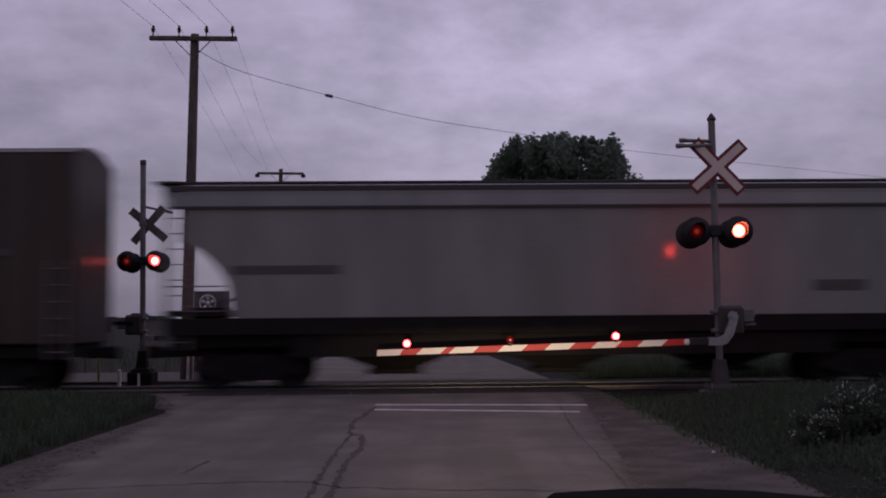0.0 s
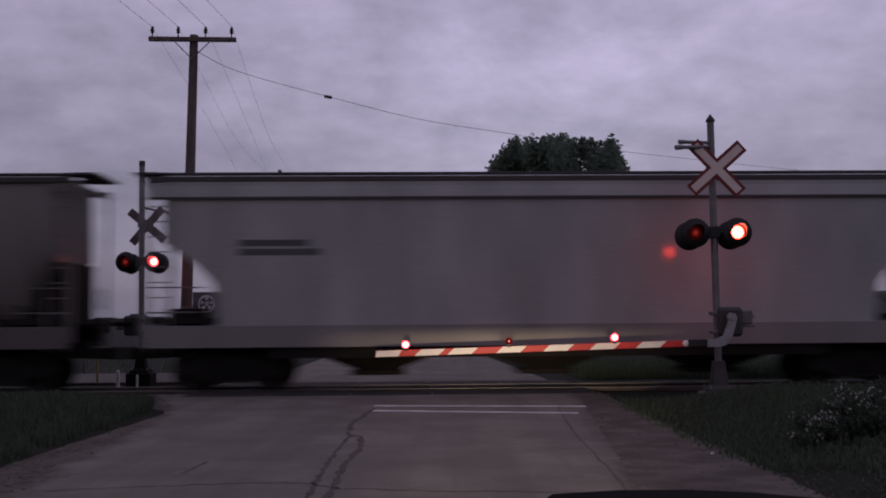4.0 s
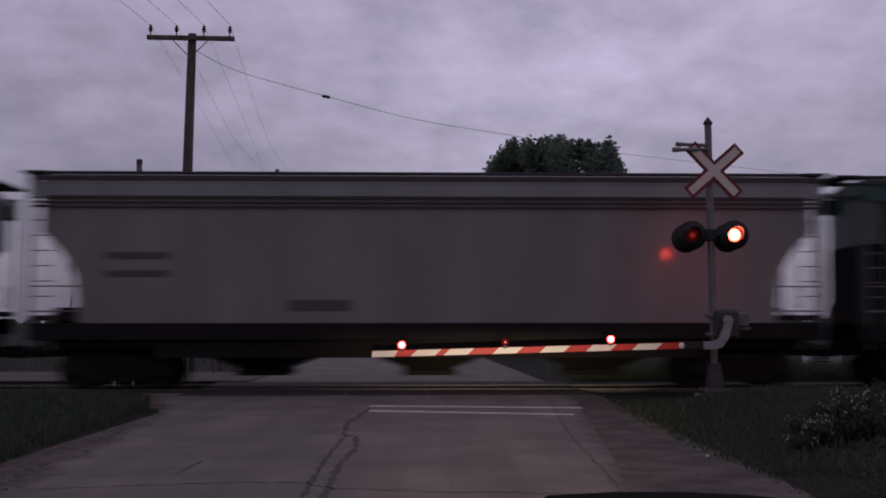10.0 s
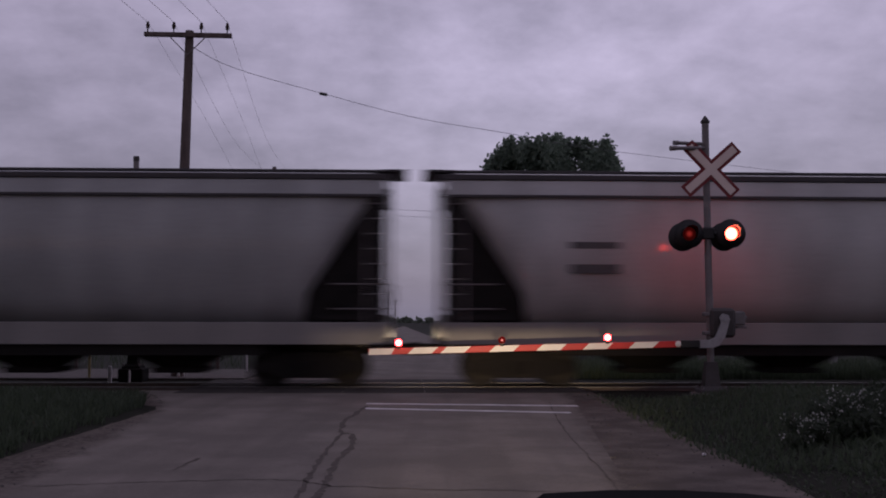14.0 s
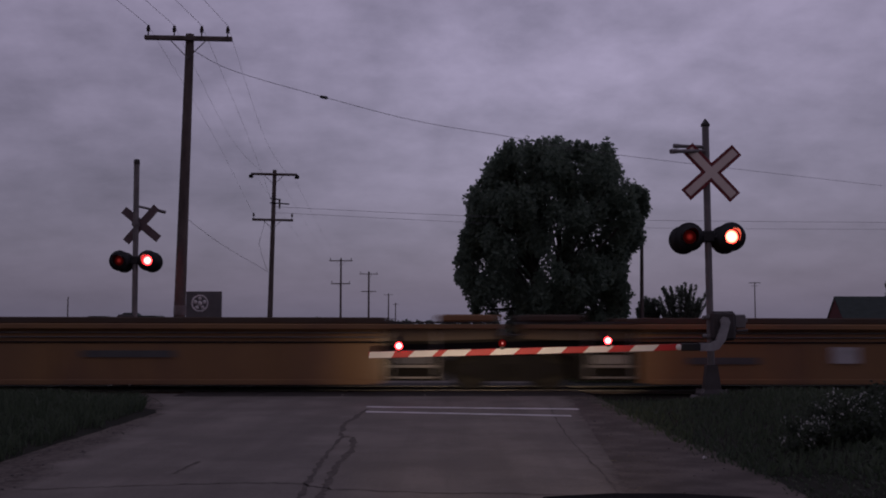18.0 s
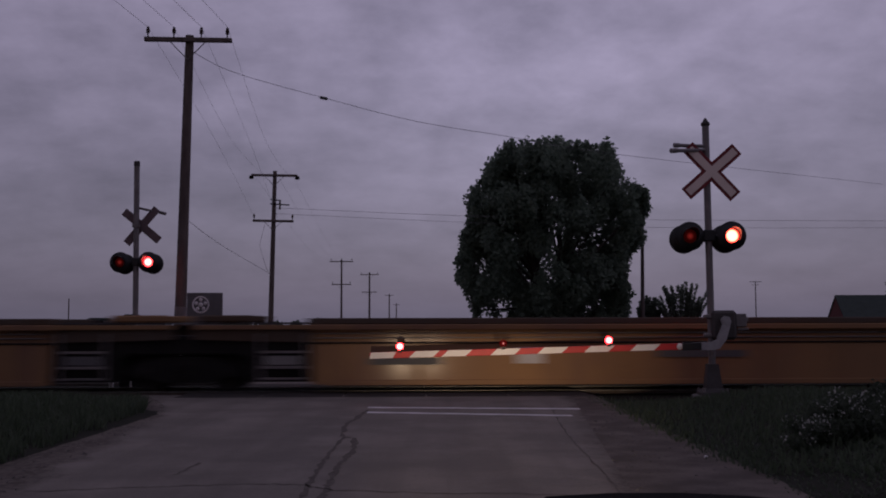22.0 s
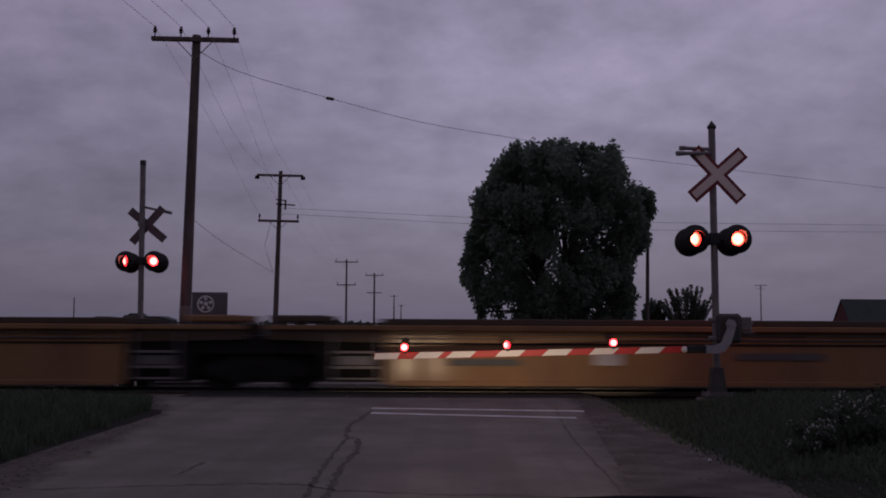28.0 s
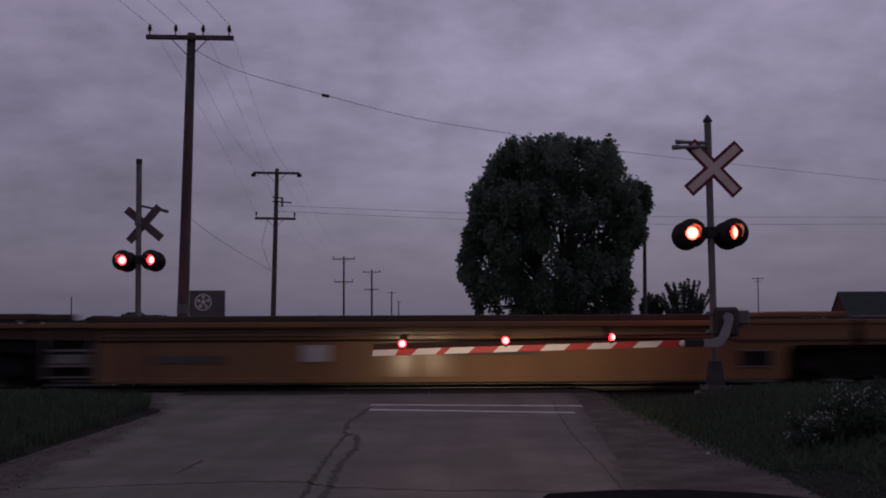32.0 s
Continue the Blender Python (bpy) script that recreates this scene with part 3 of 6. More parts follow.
def flasher(parent, x, y, z, facing, side, on, size):
    """One signal lamp on its crossarm. facing -1: towards the waiting car. The lens ball has a bright and a dark half."""
    f = facing
    lamp = part("signal_lamp", shared("lamp_background", lambda: Shape().lathe(
        [(0.10, -0.02), (0.305, 0.0), (0.31, 0.006), (0.31, 0.012), (0.10, 0.0)], n=32)), BLACK, parent, "round black target with a hooded red lens",
        Matrix.Translation((x, y, z)) @ pose(0, 0, 0, 0, 0, 0 if f < 0 else 180) @ Matrix.Scale(size, 4))
    part("housing", shared("lamp_housing", lambda: Shape().lathe([(0.001, -0.20), (0.11, -0.19), (0.165, -0.10), (0.17, 0.02), (0.158, 0.02), (0.158, -0.08)], n=24)),
         BLACK, lamp)

    def hood():
        s = Shape()
        n = 20
        v = []
        for d in (0.0, 1.0):
            for rr in (0.172, 0.164):
                for i in range(n + 1):
                    a = math.radians(-35 + 250 * i / n)
                    reach = 0.02 + d * (0.12 + 0.20 * max(0.0, math.sin(a)))
                    v.append((rr * math.cos(a), -reach, rr * math.sin(a)))
        m = n + 1
        q = []
        for i in range(n):
            q += [(i, i + 1, 2 * m + i + 1, 2 * m + i), (m + i, 3 * m + i, 3 * m + i + 1, m + i + 1), (2 * m + i, 2 * m + i + 1, 3 * m + i + 1, 3 * m + i)]
        return s.add(v, q)
    part("hood", shared("lamp_hood", hood), BLACK, lamp)
    part("rim", shared("lamp_rim", lambda: Shape().lathe([(0.145, 0.005), (0.162, 0.005), (0.162, 0.03), (0.145, 0.03)], n=24)), BLACK, lamp)

    def ball():
        s = Shape()
        prof = [(0.148 * math.sin(math.radians(a)), 0.045 * math.cos(math.radians(a))) for a in range(0, 181, 15)]
        return s.lathe([(max(r, 0.0005), h) for r, h in prof], n=24)
    key = "lens_%s" % on.name
    if key not in MESHES:
        me = ball().mesh("lens")
        me.materials.append(on)
        me.materials.append(DARK_LENS)
        for p in me.polygons:
            p.material_index = 0 if p.center.y < 0 else 1
        MESHES[key] = me
    lens = part("lens", MESHES[key], on, lamp, "red glass lens that flashes by turns")
    if side:
        TURNING.append((lens, side, Matrix.Translation((0, 0, 0))))
    return lamp


def crossbuck(parent, x, y, z, facing, front, border):
    """Two crossed blades; the bordered face looks along facing."""
    for sign in (-1, 1):
        m = Matrix.Translation((x, y + facing * (0.006 if sign > 0 else 0.0125), z)) @ pose(0, 0, 0, 0, (47.5 if front else 40) if sign > 0 else (-41 if front else -49), 0)
        blade = part("crossbuck_blade", shared("blade_%s" % border.name, lambda: Shape().box(-0.61, 0.61, -0.003, 0.003, -0.125 if front else -0.106, 0.125 if front else 0.106, 0.002)), border, parent,
                     "sign blade with a red border" if front else "plain back of a sign blade", m)
        if front:
            part("white_face", shared("blade_face", lambda: Shape().box(-0.565, 0.565, -0.0025, 0.0025, -0.068, 0.068)), WHITE_SHEET, blade, "pale reflective face of the blade",
                 Matrix.Translation((0, facing * (0.013 if sign > 0 else 0.007), 0)))


def arm_lamp(parent, x, y, z, side, facing):
    lamp = part("arm_lamp", shared("arm_lamp_foot", lambda: Shape().box(-0.03, 0.03, -0.03, 0.03, -0.085, -0.02, 0.005)), BLACK, parent, "", Matrix.Translation((x, y, z)) @ pose(0, 0, 0, 0, 0, 0 if facing < 0 else 180))
    key = "arm_ball"
    if key not in MESHES:
        me = Shape().lathe([(max(0.0005, 0.066 * math.sin(math.radians(a))), 0.066 * math.cos(math.radians(a))) for a in range(0, 181, 15)], n=18).mesh("arm_lamp_globe")
        me.materials.append(ARM_LAMP)
        me.materials.append(ARM_DARK)
        for p in me.polygons:
            p.material_index = 0 if p.center.y < 0 else 1
        MESHES[key] = me
    globe = part("globe", MESHES[key], ARM_LAMP, lamp, "red glass globe of a gate lamp", Matrix.Translation((0, 0, 0.02)))
    if side:
        TURNING.append((globe, side, Matrix.Translation((0, 0, 0.02))))


def gate(name, x, y, facing, top, lamp_z, buck_z, tip, arm_z, on, lean, label, grow=1.0):
    """Signal mast with crossbuck, flashing lamps and a lowered gate arm. facing -1: its signs look at the waiting car."""
    g = thing(name, label, "crossing signal", "crossing signals", Matrix.Translation((0, 0, EYE_Z * (1 - grow))) @ Matrix.Scale(grow, 4) @ Matrix.Translation((x, y, 0)) @ pose(0, 0, 0, 0, lean, 0))
    f = facing
    part("foundation", Shape().box(-0.32, 0.32, -0.32, 0.32, -0.6, 0.24, 0.03), CONCRETE if f < 0 else STEEL_DARK, g, "weathered concrete foundation block" if f < 0 else "dark grimy foundation block")
    base = Shape().loft([[(sx * w, sy * w, z) for sx, sy in ((-1, -1), (1, -1), (1, 1), (-1, 1))] for w, z in ((0.24, 0.24), (0.235, 0.29), (0.14, 0.36), (0.10, 0.72), (0.095, 0.78))])
    part("mast_base", base, IRON if f < 0 else STEEL_DARK, g, "cast pyramid base of the mast")
    for sx in (-1, 1):
        for sy in (-1, 1):
            part("bolt", shared("bolt", lambda: Shape().tube((0, 0, 0), (0, 0, 0.09), 0.022, n=6)), GALV, g, at=Matrix.Translation((sx * 0.2, sy * 0.2, 0.27)))
    mast_r = 0.062 if f < 0 else 0.074
    part("mast", Shape().tube((0, 0, 0.7), (0, 0, top - 0.08), mast_r, n=18), GALV, g, "galvanised round mast")
    part("mast_cap", Shape().lathe([(0.066, top - 0.13), (0.080, top - 0.12), (0.082, top - 0.09), (0.012, top + 0.01), (0.001, top + 0.015)] if f < 0 else [(0.076, top - 0.14), (0.080, top - 0.13), (0.080, top - 0.02), (0.070, top), (0.001, top)], axis=(0, 0, 1), n=16), IRON, g)
    crossbuck(g, 0.06 if f < 0 else 0.11, f * 0.10, buck_z, f, True if f < 0 else False, MAROON if f < 0 else SIGN_BACK)
    part("sign_clamp", Shape().box(-0.09, 0.09, -0.08, 0.08, buck_z - 0.05, buck_z + 0.05, 0.01), GALV, g)
    # lamp crossarm, a pair of lamps each way
    part("lamp_crossarm", Shape().tube((-0.38, 0, lamp_z), (0.38, 0, lamp_z), 0.035, n=12).box(-0.11, 0.11, -0.09, 0.09, lamp_z - 0.09, lamp_z + 0.12, 0.02), BLACK, g)
    for sx in (-1, 1):
        flasher(g, sx * 0.37, -0.16, lamp_z, -1, sx, on, 0.83 if f < 0 else 0.87)
        flasher(g, sx * 0.37 + 0.04 * f, 0.16, lamp_z - 0.03, 1, sx, LENS_REAR if f < 0 else on, 0.83 if f < 0 else 0.87)
    # sidelight bracket near the top
    bz = buck_z + 0.42
    if f < 0:
        part("bracket", Shape().tube((0.02, 0, bz + 0.05), (-0.56, -0.10, bz + 0.06), 0.034, n=10).tube((-0.50, -0.09, bz + 0.06), (-0.60, -0.11, bz + 0.06), 0.042, n=10), GALV, g, "stubby bracket reaching out from the mast")
        part("bracket", Shape().tube((0.02, 0, bz - 0.02), (-0.68, -0.32, bz - 0.07), 0.036, n=10).tube((-0.58, -0.28, bz - 0.06), (-0.70, -0.33, bz - 0.075), 0.046, n=10), GALV, g, "stubby bracket reaching out from the mast")
    else:
        part("bracket", Shape().tube((0.0, 0, bz + 0.06), (0.72, 0.25, bz - 0.09), 0.032, n=8).tube((0.55, 0.19, bz - 0.05), (0.72, 0.25, bz - 0.09), 0.042, n=8), GALV, g, "thin bracket reaching out from the mast")
    # gate mechanism and arm
    s = -f                             # the arm reaches towards -x for the near mast
    mech = part("gate_mechanism", Shape().box(-0.02, 0.42, -0.16, 0.20, 1.20, 1.72, 0.05).tube((0.2, -0.22, 1.52), (0.2, 0.24, 1.52), 0.06, n=14), IRON, g, "dark cast gate machine bolted to the mast",
                pose(0, 0, 0, 0, 0, 0 if f < 0 else 180))
    part("conduit_box", Shape().box(0.42, 0.62, -0.06, 0.12, 1.42, 1.66, 0.02).box(0.46, 0.66, -0.02, 0.08, 1.36, 1.41, 0.01).box(0.46, 0.66, -0.02, 0.08, 1.52, 1.58, 0.01), GALV, mech)
    for cz in (1.25, 1.58):
        part("clamp", Shape().box(-0.12, 0.1, -0.1, 0.1, cz, cz + 0.07, 0.015), GALV, mech)
    crank = Shape().slab([(0.13, 1.47), (0.11, 1.56), (0.17, 1.625), (0.26, 1.60), (0.29, 1.52), (0.20, 1.22), (0.08, 1.06), (-0.02, 1.03), (-0.26, 1.03), (-0.26, 1.17), (-0.06, 1.17), (0.03, 1.22)], -0.275, -0.215)
    crank.tube((0.2, -0.30, 1.54), (0.2, -0.27, 1.54), 0.055, n=16)
    link = part("arm_support", crank, ALU, mech, "bent cast support of the gate arm")
    part("arm_socket", Shape().box(-0.58, -0.24, -0.285, -0.205, 1.035, 1.165, 0.012), BLACK, mech)
    # striped arm: in the mast's space, from root to tip
    root = -0.58 * s if f < 0 else 0.58
    way = -1 if f < 0 else 1
    length = tip
    yy = -0.245 if f < 0 else 0.245
    drop = math.degrees(math.atan2(0.10, length))
    arm = part("gate_arm", Shape().box(-length, 0, -0.018, 0.018, -0.055, 0.055, 0.006), RED_SHEET if f < 0 else GREY_BOARD, g,
               "long gate arm with slanted red and white stripes", Matrix.Translation((way * 0.56, yy, arm_z)) @ pose(0, 0, 0, 0, -drop, 0 if f < 0 else 180))
    for i, start in enumerate((0.0, 0.74, 1.31, 2.16, 2.98, 3.79, 4.59)):
        x0 = -length + start
        x1 = x0 + (0.42 if i else 0.46)
        k = 0.06
        part("white_stripe", Shape().slab([(max(x0 - k, -length), -0.053), (x1 - k, -0.053), (x1 + k, 0.053), (x0 + k, 0.053)] if i else
             [(-length, -0.053), (x1 - k, -0.053), (x1, 0.053), (-length + 0.02, 0.053)], -0.0225, -0.019), ARM_WHITE, arm, "white reflective stripe")
    part("root_disc", Shape().lathe([(0.001, 0.0), (0.05, 0.0), (0.055, -0.012)], origin=(-0.06, -0.03, 0), n=16), ARM_WHITE, arm, "round white reflector at the root of the arm")
    for d, side in ((length - 0.53, 0), (length - 2.33, -1), (length - 4.17, 1)) if f < 0 else ((length - 0.15, 0), (length - 2.20, 1), (length - 4.2, -1)):
        arm_lamp(arm, -d, 0, 0.125, side, f)
    part("counterweight", Shape().box(0.75, 1.25, 0.22, 0.34, 1.28, 1.62, 0.03).box(0.18, 0.8, 0.22, 0.26, 1.46, 1.56, 0.01), STEEL_DARK, mech) if f > 0 else None
    return g


gate("crossing_signal", 4.74, 18.95, -1, 5.15, 3.03, 4.18, 5.46, 1.10, LENS_ON, -0.5, "galvanised crossing signal with bordered crossbuck and lowered striped gate", 1.119)
gate("crossing_signal", -8.04, 28.0, 1, 5.80, 3.12, 4.09, 5.62, 1.10, LENS_FAR, -0.4, "galvanised crossing signal seen from its back, red lamps flashing")


# ---- pole lines ----
def utility_pole(x, y, base_z, top, lean, arms, lamps=False, label="", insulators=(), r=0.15):
    p = thing("utility_pole", label, "utility pole", "pole line along the road", Matrix.Translation((x, y, 0)) @ pose(0, 0, 0, 0, lean, 0))
    part("pole", Shape().tube((0, 0, base_z), (0, 0, top), r, r * 0.68, n=14), POLE_WOOD, p, "weathered brown wooden pole")
    for z, half, ins in arms:
        a = part("crossarm", Shape().box(-half, half, -0.06 - r, 0.06 - r, z - 0.06, z + 0.06, 0.008), POLE_WOOD, p)
        for sx in (-1, 1):
            part("brace", Shape().tube((0, -r, z - 0.55 * half / 1.2), (sx * 0.42 * half, -r - 0.04, z - 0.05), 0.014, n=6), GALV, p)
        for ix in ins:
            pin = part("insulator", shared("insulator", lambda: Shape().lathe([(0.001, 0.0), (0.018, 0.0), (0.018, 0.10), (0.055, 0.12), (0.04, 0.16), (0.062, 0.18), (0.035, 0.25), (0.045, 0.27), (0.02, 0.30), (0.001, 0.30)], axis=(0, 0, 1), n=12)),
                       PORCELAIN, p, at=Matrix.Translation((ix, -r, z + 0.06)))
        if lamps and z > 9:
            for sx in (-1, 1):
                part("line_lamp", Shape().lathe([(0.001, 0.12), (0.10, 0.08), (0.13, -0.06), (0.001, -0.10)], origin=(sx * half, -r, z - 0.12), axis=(0, 0, 1), n=12), STEEL_DARK, p)
    return p


WIRE_TOPS = (-1.12, -0.40, 0.36, 1.08)
utility_pole(-7.23, 29.3, -0.6, 9.52, 1.1, [(9.36, 1.21, WIRE_TOPS)], label="tall weathered wooden utility pole with one crossarm", r=0.17)
utility_pole(-9.0, 55.6, -0.6, 9.5, 1.15, [(9.25, 1.2, ()), (6.86, 1.06, (-1.0, 1.0))], True, "wooden utility pole with two crossarms", r=0.15)
line_gear = thing("line_switch", "dark line fittings hung on the wooden pole", "line fittings", at=Matrix.Translation((-9.0, 55.6, 0)))
part("bracket", Shape().tube((0.0, -0.2, 7.75), (1.0, -0.22, 7.68), 0.035, n=8).tube((0.0, -0.2, 7.98), (0.55, -0.22, 7.92), 0.03, n=8), STEEL_DARK, line_gear)
part("drop_wire", Shape().line([Vector((-0.25, -0.2, 6.8)), Vector((-0.55, -0.2, 5.6)), Vector((-0.35, -0.2, 4.9)), Vector((-0.1, -0.2, 4.2))], 0.009, 5), WIRE_DARK, line_gear)
part("cutout", Shape().tube((0.5, -0.24, 7.9), (0.5, -0.24, 7.45), 0.05, n=8), PORCELAIN, line_gear)
part("arrester", Shape().tube((0.15, -0.24, 7.75), (0.15, -0.24, 8.15), 0.06, n=8), PORCELAIN, line_gear)
utility_pole(-12.68, 133, -0.6, 9.55, 0, [(9.25, 1.45, (-1.3, 0, 1.3)), (6.4, 1.2, (-1.1, 1.1))], label="distant wooden utility pole with two crossarms")
utility_pole(-11.9, 172, -0.6, 9.8, 0, [(9.4, 1.5, (-1.3, 0, 1.3)), (6.6, 1.2, ())], label="distant wooden utility pole with two crossarms", r=0.18)
utility_pole(-15.45, 305, -0.6, 10, 0, [(9.6, 1.3, ())], label="far wooden utility pole on the horizon", r=0.22)
utility_pole(-18.5, 420, -0.6, 9.5, 0, [(9.0, 1.3, ())], label="far wooden utility pole on the horizon", r=0.25)
utility_pole(11.5, 62, -0.4, 7.9, 0.6, [], label="bare grey pole beside the poplar", r=0.13)


def cable(name, pts, r, label, m=WIRE):
    """A hanging cable through a few supports, smoothed between them."""
    fine = []
    n = len(pts)
    for i in range(n - 1):
        p0, p1, p2, p3 = (Vector(pts[max(i - 1, 0)]), Vector(pts[i]), Vector(pts[i + 1]), Vector(pts[min(i + 2, n - 1)]))
        for j in range(10):
            t = j / 10
            fine.append(0.5 * (2 * p1 + (p2 - p0) * t + (2 * p0 - 5 * p1 + 4 * p2 - p3) * t * t + (3 * p1 - p0 - 3 * p2 + p3) * t ** 3))
    fine.append(Vector(pts[-1]))
    return tagged(part(name, Shape().line(fine, r, 5), m, None, label), category="cable", group="overhead cables")


for ix in WIRE_TOPS:
    top = (-7.05 + ix, 29.15, 9.72)
    cable("overhead_wire", [(-7.8 + ix, -8, 9.9), (-7.5 + ix, 10, 9.2), top], 0.0055, "thin overhead wire strung from the pole crossarm")
for i, ix in enumerate(WIRE_TOPS):
    cable("overhead_wire", [(-7.05 + ix, 29.15, 9.72), (-8.0 + 0.9 * ix, 42, 8.75), (-8.9 + ix * 0.8, 55.45, 9.15 if i % 2 else 7.0)], 0.0038, "thin overhead wire strung between two poles")
for ix in (-1.0, 0.2, 1.0):
    cable("overhead_wire", [(-8.9 + ix, 55.45, 9.3), (-10.8 + ix, 95, 8.0), (-12.68 + ix, 133, 9.3)], 0.0038, "thin overhead wire strung between two poles")
cable("sagging_cable", [(-7.0, 29.2, 9.08), (-6.0, 30.3, 8.72), (-3.66, 32.4, 8.42), (-0.9, 35.2, 8.22), (2.3, 37.9, 8.18), (7.1, 42.4, 8.22), (24.2, 58.5, 9.1)], 0.0085, "sagging black cable crossing the road", WIRE_DARK)
tagged(part("cable_splice", Shape().lathe([(0.001, -0.16), (0.045, -0.12), (0.05, 0.12), (0.001, 0.16)], origin=(-3.66, 32.4, 8.41), axis=(1, 1, 0), n=8), BLACK, None, "black splice sleeve on the sagging cable"), category="splice")
cable("far_cable", [(-8.8, 55.5, 7.55), (6, 58, 7.2), (26, 62, 7.4)], 0.009, "thin cable running across behind the poplar")
cable("far_cable", [(-8.8, 55.5, 7.25), (8, 59, 6.85), (27, 62, 7.0)], 0.008, "thin cable running across behind the poplar")
cable("guy_wire", [(-7.1, 29.4, 4.4), (-7.05, 34, 4.0), (-7.1, 44, 3.55)], 0.007, "slack guy wire on the wooden pole")
for x, r, lab in ((-7.13, 0.036, "pale conduit fixed to the foot of the pole"), (-6.99, 0.018, "thin pale cable pipe beside the pole")):
    tagged(part("conduit", Shape().tube((x, 29.08, -0.2), (x + 0.02, 29.08, 1.45), r, n=10), PALE_MARK, None, lab), category="conduit", group="pipes on the pole")
tagged(part("warning_sleeve", Shape().tube((-7.192, 29.3, 1.72), (-7.185, 29.3, 1.98), 0.172, n=18), GALV, None, "pale metal band nailed round the pole"), category="band")

# ---- sign, posts, cabinet ----
sign = thing("roadside_sign", "grey roadside sign board with a pale wheel emblem", "sign", at=Matrix.Translation((-7.58, 34, 0)))
part("board", Shape().box(-0.56, 0.56, -0.05, 0.05, 1.45, 2.50, 0.01), GREY_BOARD, sign)
for sx in (-0.45, 0.45):
    part("post", Shape().box(sx - 0.05, sx + 0.05, 0.06, 0.16, -0.3, 2.2), POLE_WOOD, sign)
part("emblem_ring", Shape().lathe([(0.225, 0.055), (0.275, 0.055), (0.275, 0.065), (0.225, 0.065), (0.225, 0.055)], origin=(-0.12, 0, 2.12)), PALE_MARK, sign, "pale ring of the emblem")
part("emblem_hub", Shape().lathe([(0.001, 0.062), (0.075, 0.062), (0.075, 0.052)], origin=(-0.12, 0, 2.12)), PALE_MARK, sign)
for i in range(5):
    a = math.radians(90 + 72 * i)
    part("emblem_petal", Shape().lathe([(0.001, 0.062), (0.06, 0.062), (0.06, 0.052)], origin=(-0.12 + 0.155 * math.cos(a), 0, 2.12 + 0.155 * math.sin(a)), n=10), PALE_MARK, sign)

for x, y, h, w, m, lab in ((-8.31, 26.9, 0.31, 0.05, PALE_MARK, "short white marker post in the grass"), (-9.32, 28.4, 0.75, 0.035, YELLOW_POST, "slim tan marker post by the gravel"),
                           (-7.94, 27.3, 0.18, 0.03, PALE_MARK, "low white marker post before the signal"), (-5.80, 31.9, 0.72, 0.03, PALE_MARK, "slim pale marker post by the road"),
                           (-9.6, 33.6, 0.9, 0.05, POLE_WOOD, "low wooden post by the gravel"), (-7.13, 33.0, 0.55, 0.05, POLE_WOOD, "low dark wooden post by the gravel"),
                           (-5.75, 35.0, 0.75, 0.06, POLE_WOOD, "low wooden post by the road"), (-11.4, 33.5, 0.9, 0.05, POLE_WOOD, "low wooden post by the gravel")):
    tagged(part("marker_post", Shape().tube((x, y, -0.2), (x, y, h), w, n=10).lathe([(w, h), (w * 0.7, h + 0.03), (0.001, h + 0.04)], origin=(x, y, 0), axis=(0, 0, 1), n=10), m, None, lab), category="post", group="marker posts")
cab = thing("utility_cabinet", "pale grey metal cabinet with vents beyond the rails", "cabinet", at=Matrix.Translation((11.4, 32.6, 0)))
part("body", Shape().box(-0.5, 0.5, -0.3, 0.3, -0.1, 0.55, 0.02), PALE_MARK, cab)
for i in range(4):
    part("vent", Shape().box(-0.36, 0.1, -0.315, -0.302, 0.12 + i * 0.09, 0.16 + i * 0.09), STEEL_DARK, cab)
part("base", Shape().box(-0.56, 0.56, -0.36, 0.36, -0.2, -0.1), CONCRETE, cab)


# ---- vegetation ----
def leaves(centres, per, spread, size, seed, flat=0.0):
    """Many small leaf quads round the given clump centres; centre = (x, y, z, radius)."""
    rng = np.random.default_rng(seed)
    c = np.repeat(np.array(centres), per, axis=0)
    n = len(c)
    d = rng.normal(size=(n, 3))
    d /= np.linalg.norm(d, axis=1)[:, None]
    p = c[:, :3] + d * (c[:, 3] * rng.uniform(0.25, 1.0, n) ** 0.5 * spread)[:, None]
    u = rng.normal(size=(n, 3))
    u[:, 2] *= 1 - flat
    u /= np.linalg.norm(u, axis=1)[:, None]
    w = np.cross(u, rng.normal(size=(n, 3)))
    w /= np.linalg.norm(w, axis=1)[:, None]
    s = size * rng.uniform(0.6, 1.3, n)[:, None]
    q = np.stack([p - u * s, p + w * s * 0.55, p + u * s, p - w * s * 0.55], axis=1).reshape(-1, 3)
    me = bpy.data.meshes.new("leaves")
    me.from_pydata(q.tolist(), [], (np.arange(n * 4).reshape(-1, 4)).tolist())
    return me


def limb(s, a, b, r0, r1, bends, rnd):
    pts = [Vector(a).lerp(Vector(b), i / bends) + Vector((rnd.uniform(-1, 1), rnd.uniform(-1, 1), rnd.uniform(-0.5, 0.5))) * (0.12 if 0 < i < bends else 0) for i in range(bends + 1)]
    for i in range(bends):
        s.tube(pts[i], pts[i + 1], r0 + (r1 - r0) * i / bends, r0 + (r1 - r0) * (i + 1) / bends, 8, False)
    return pts[-1]


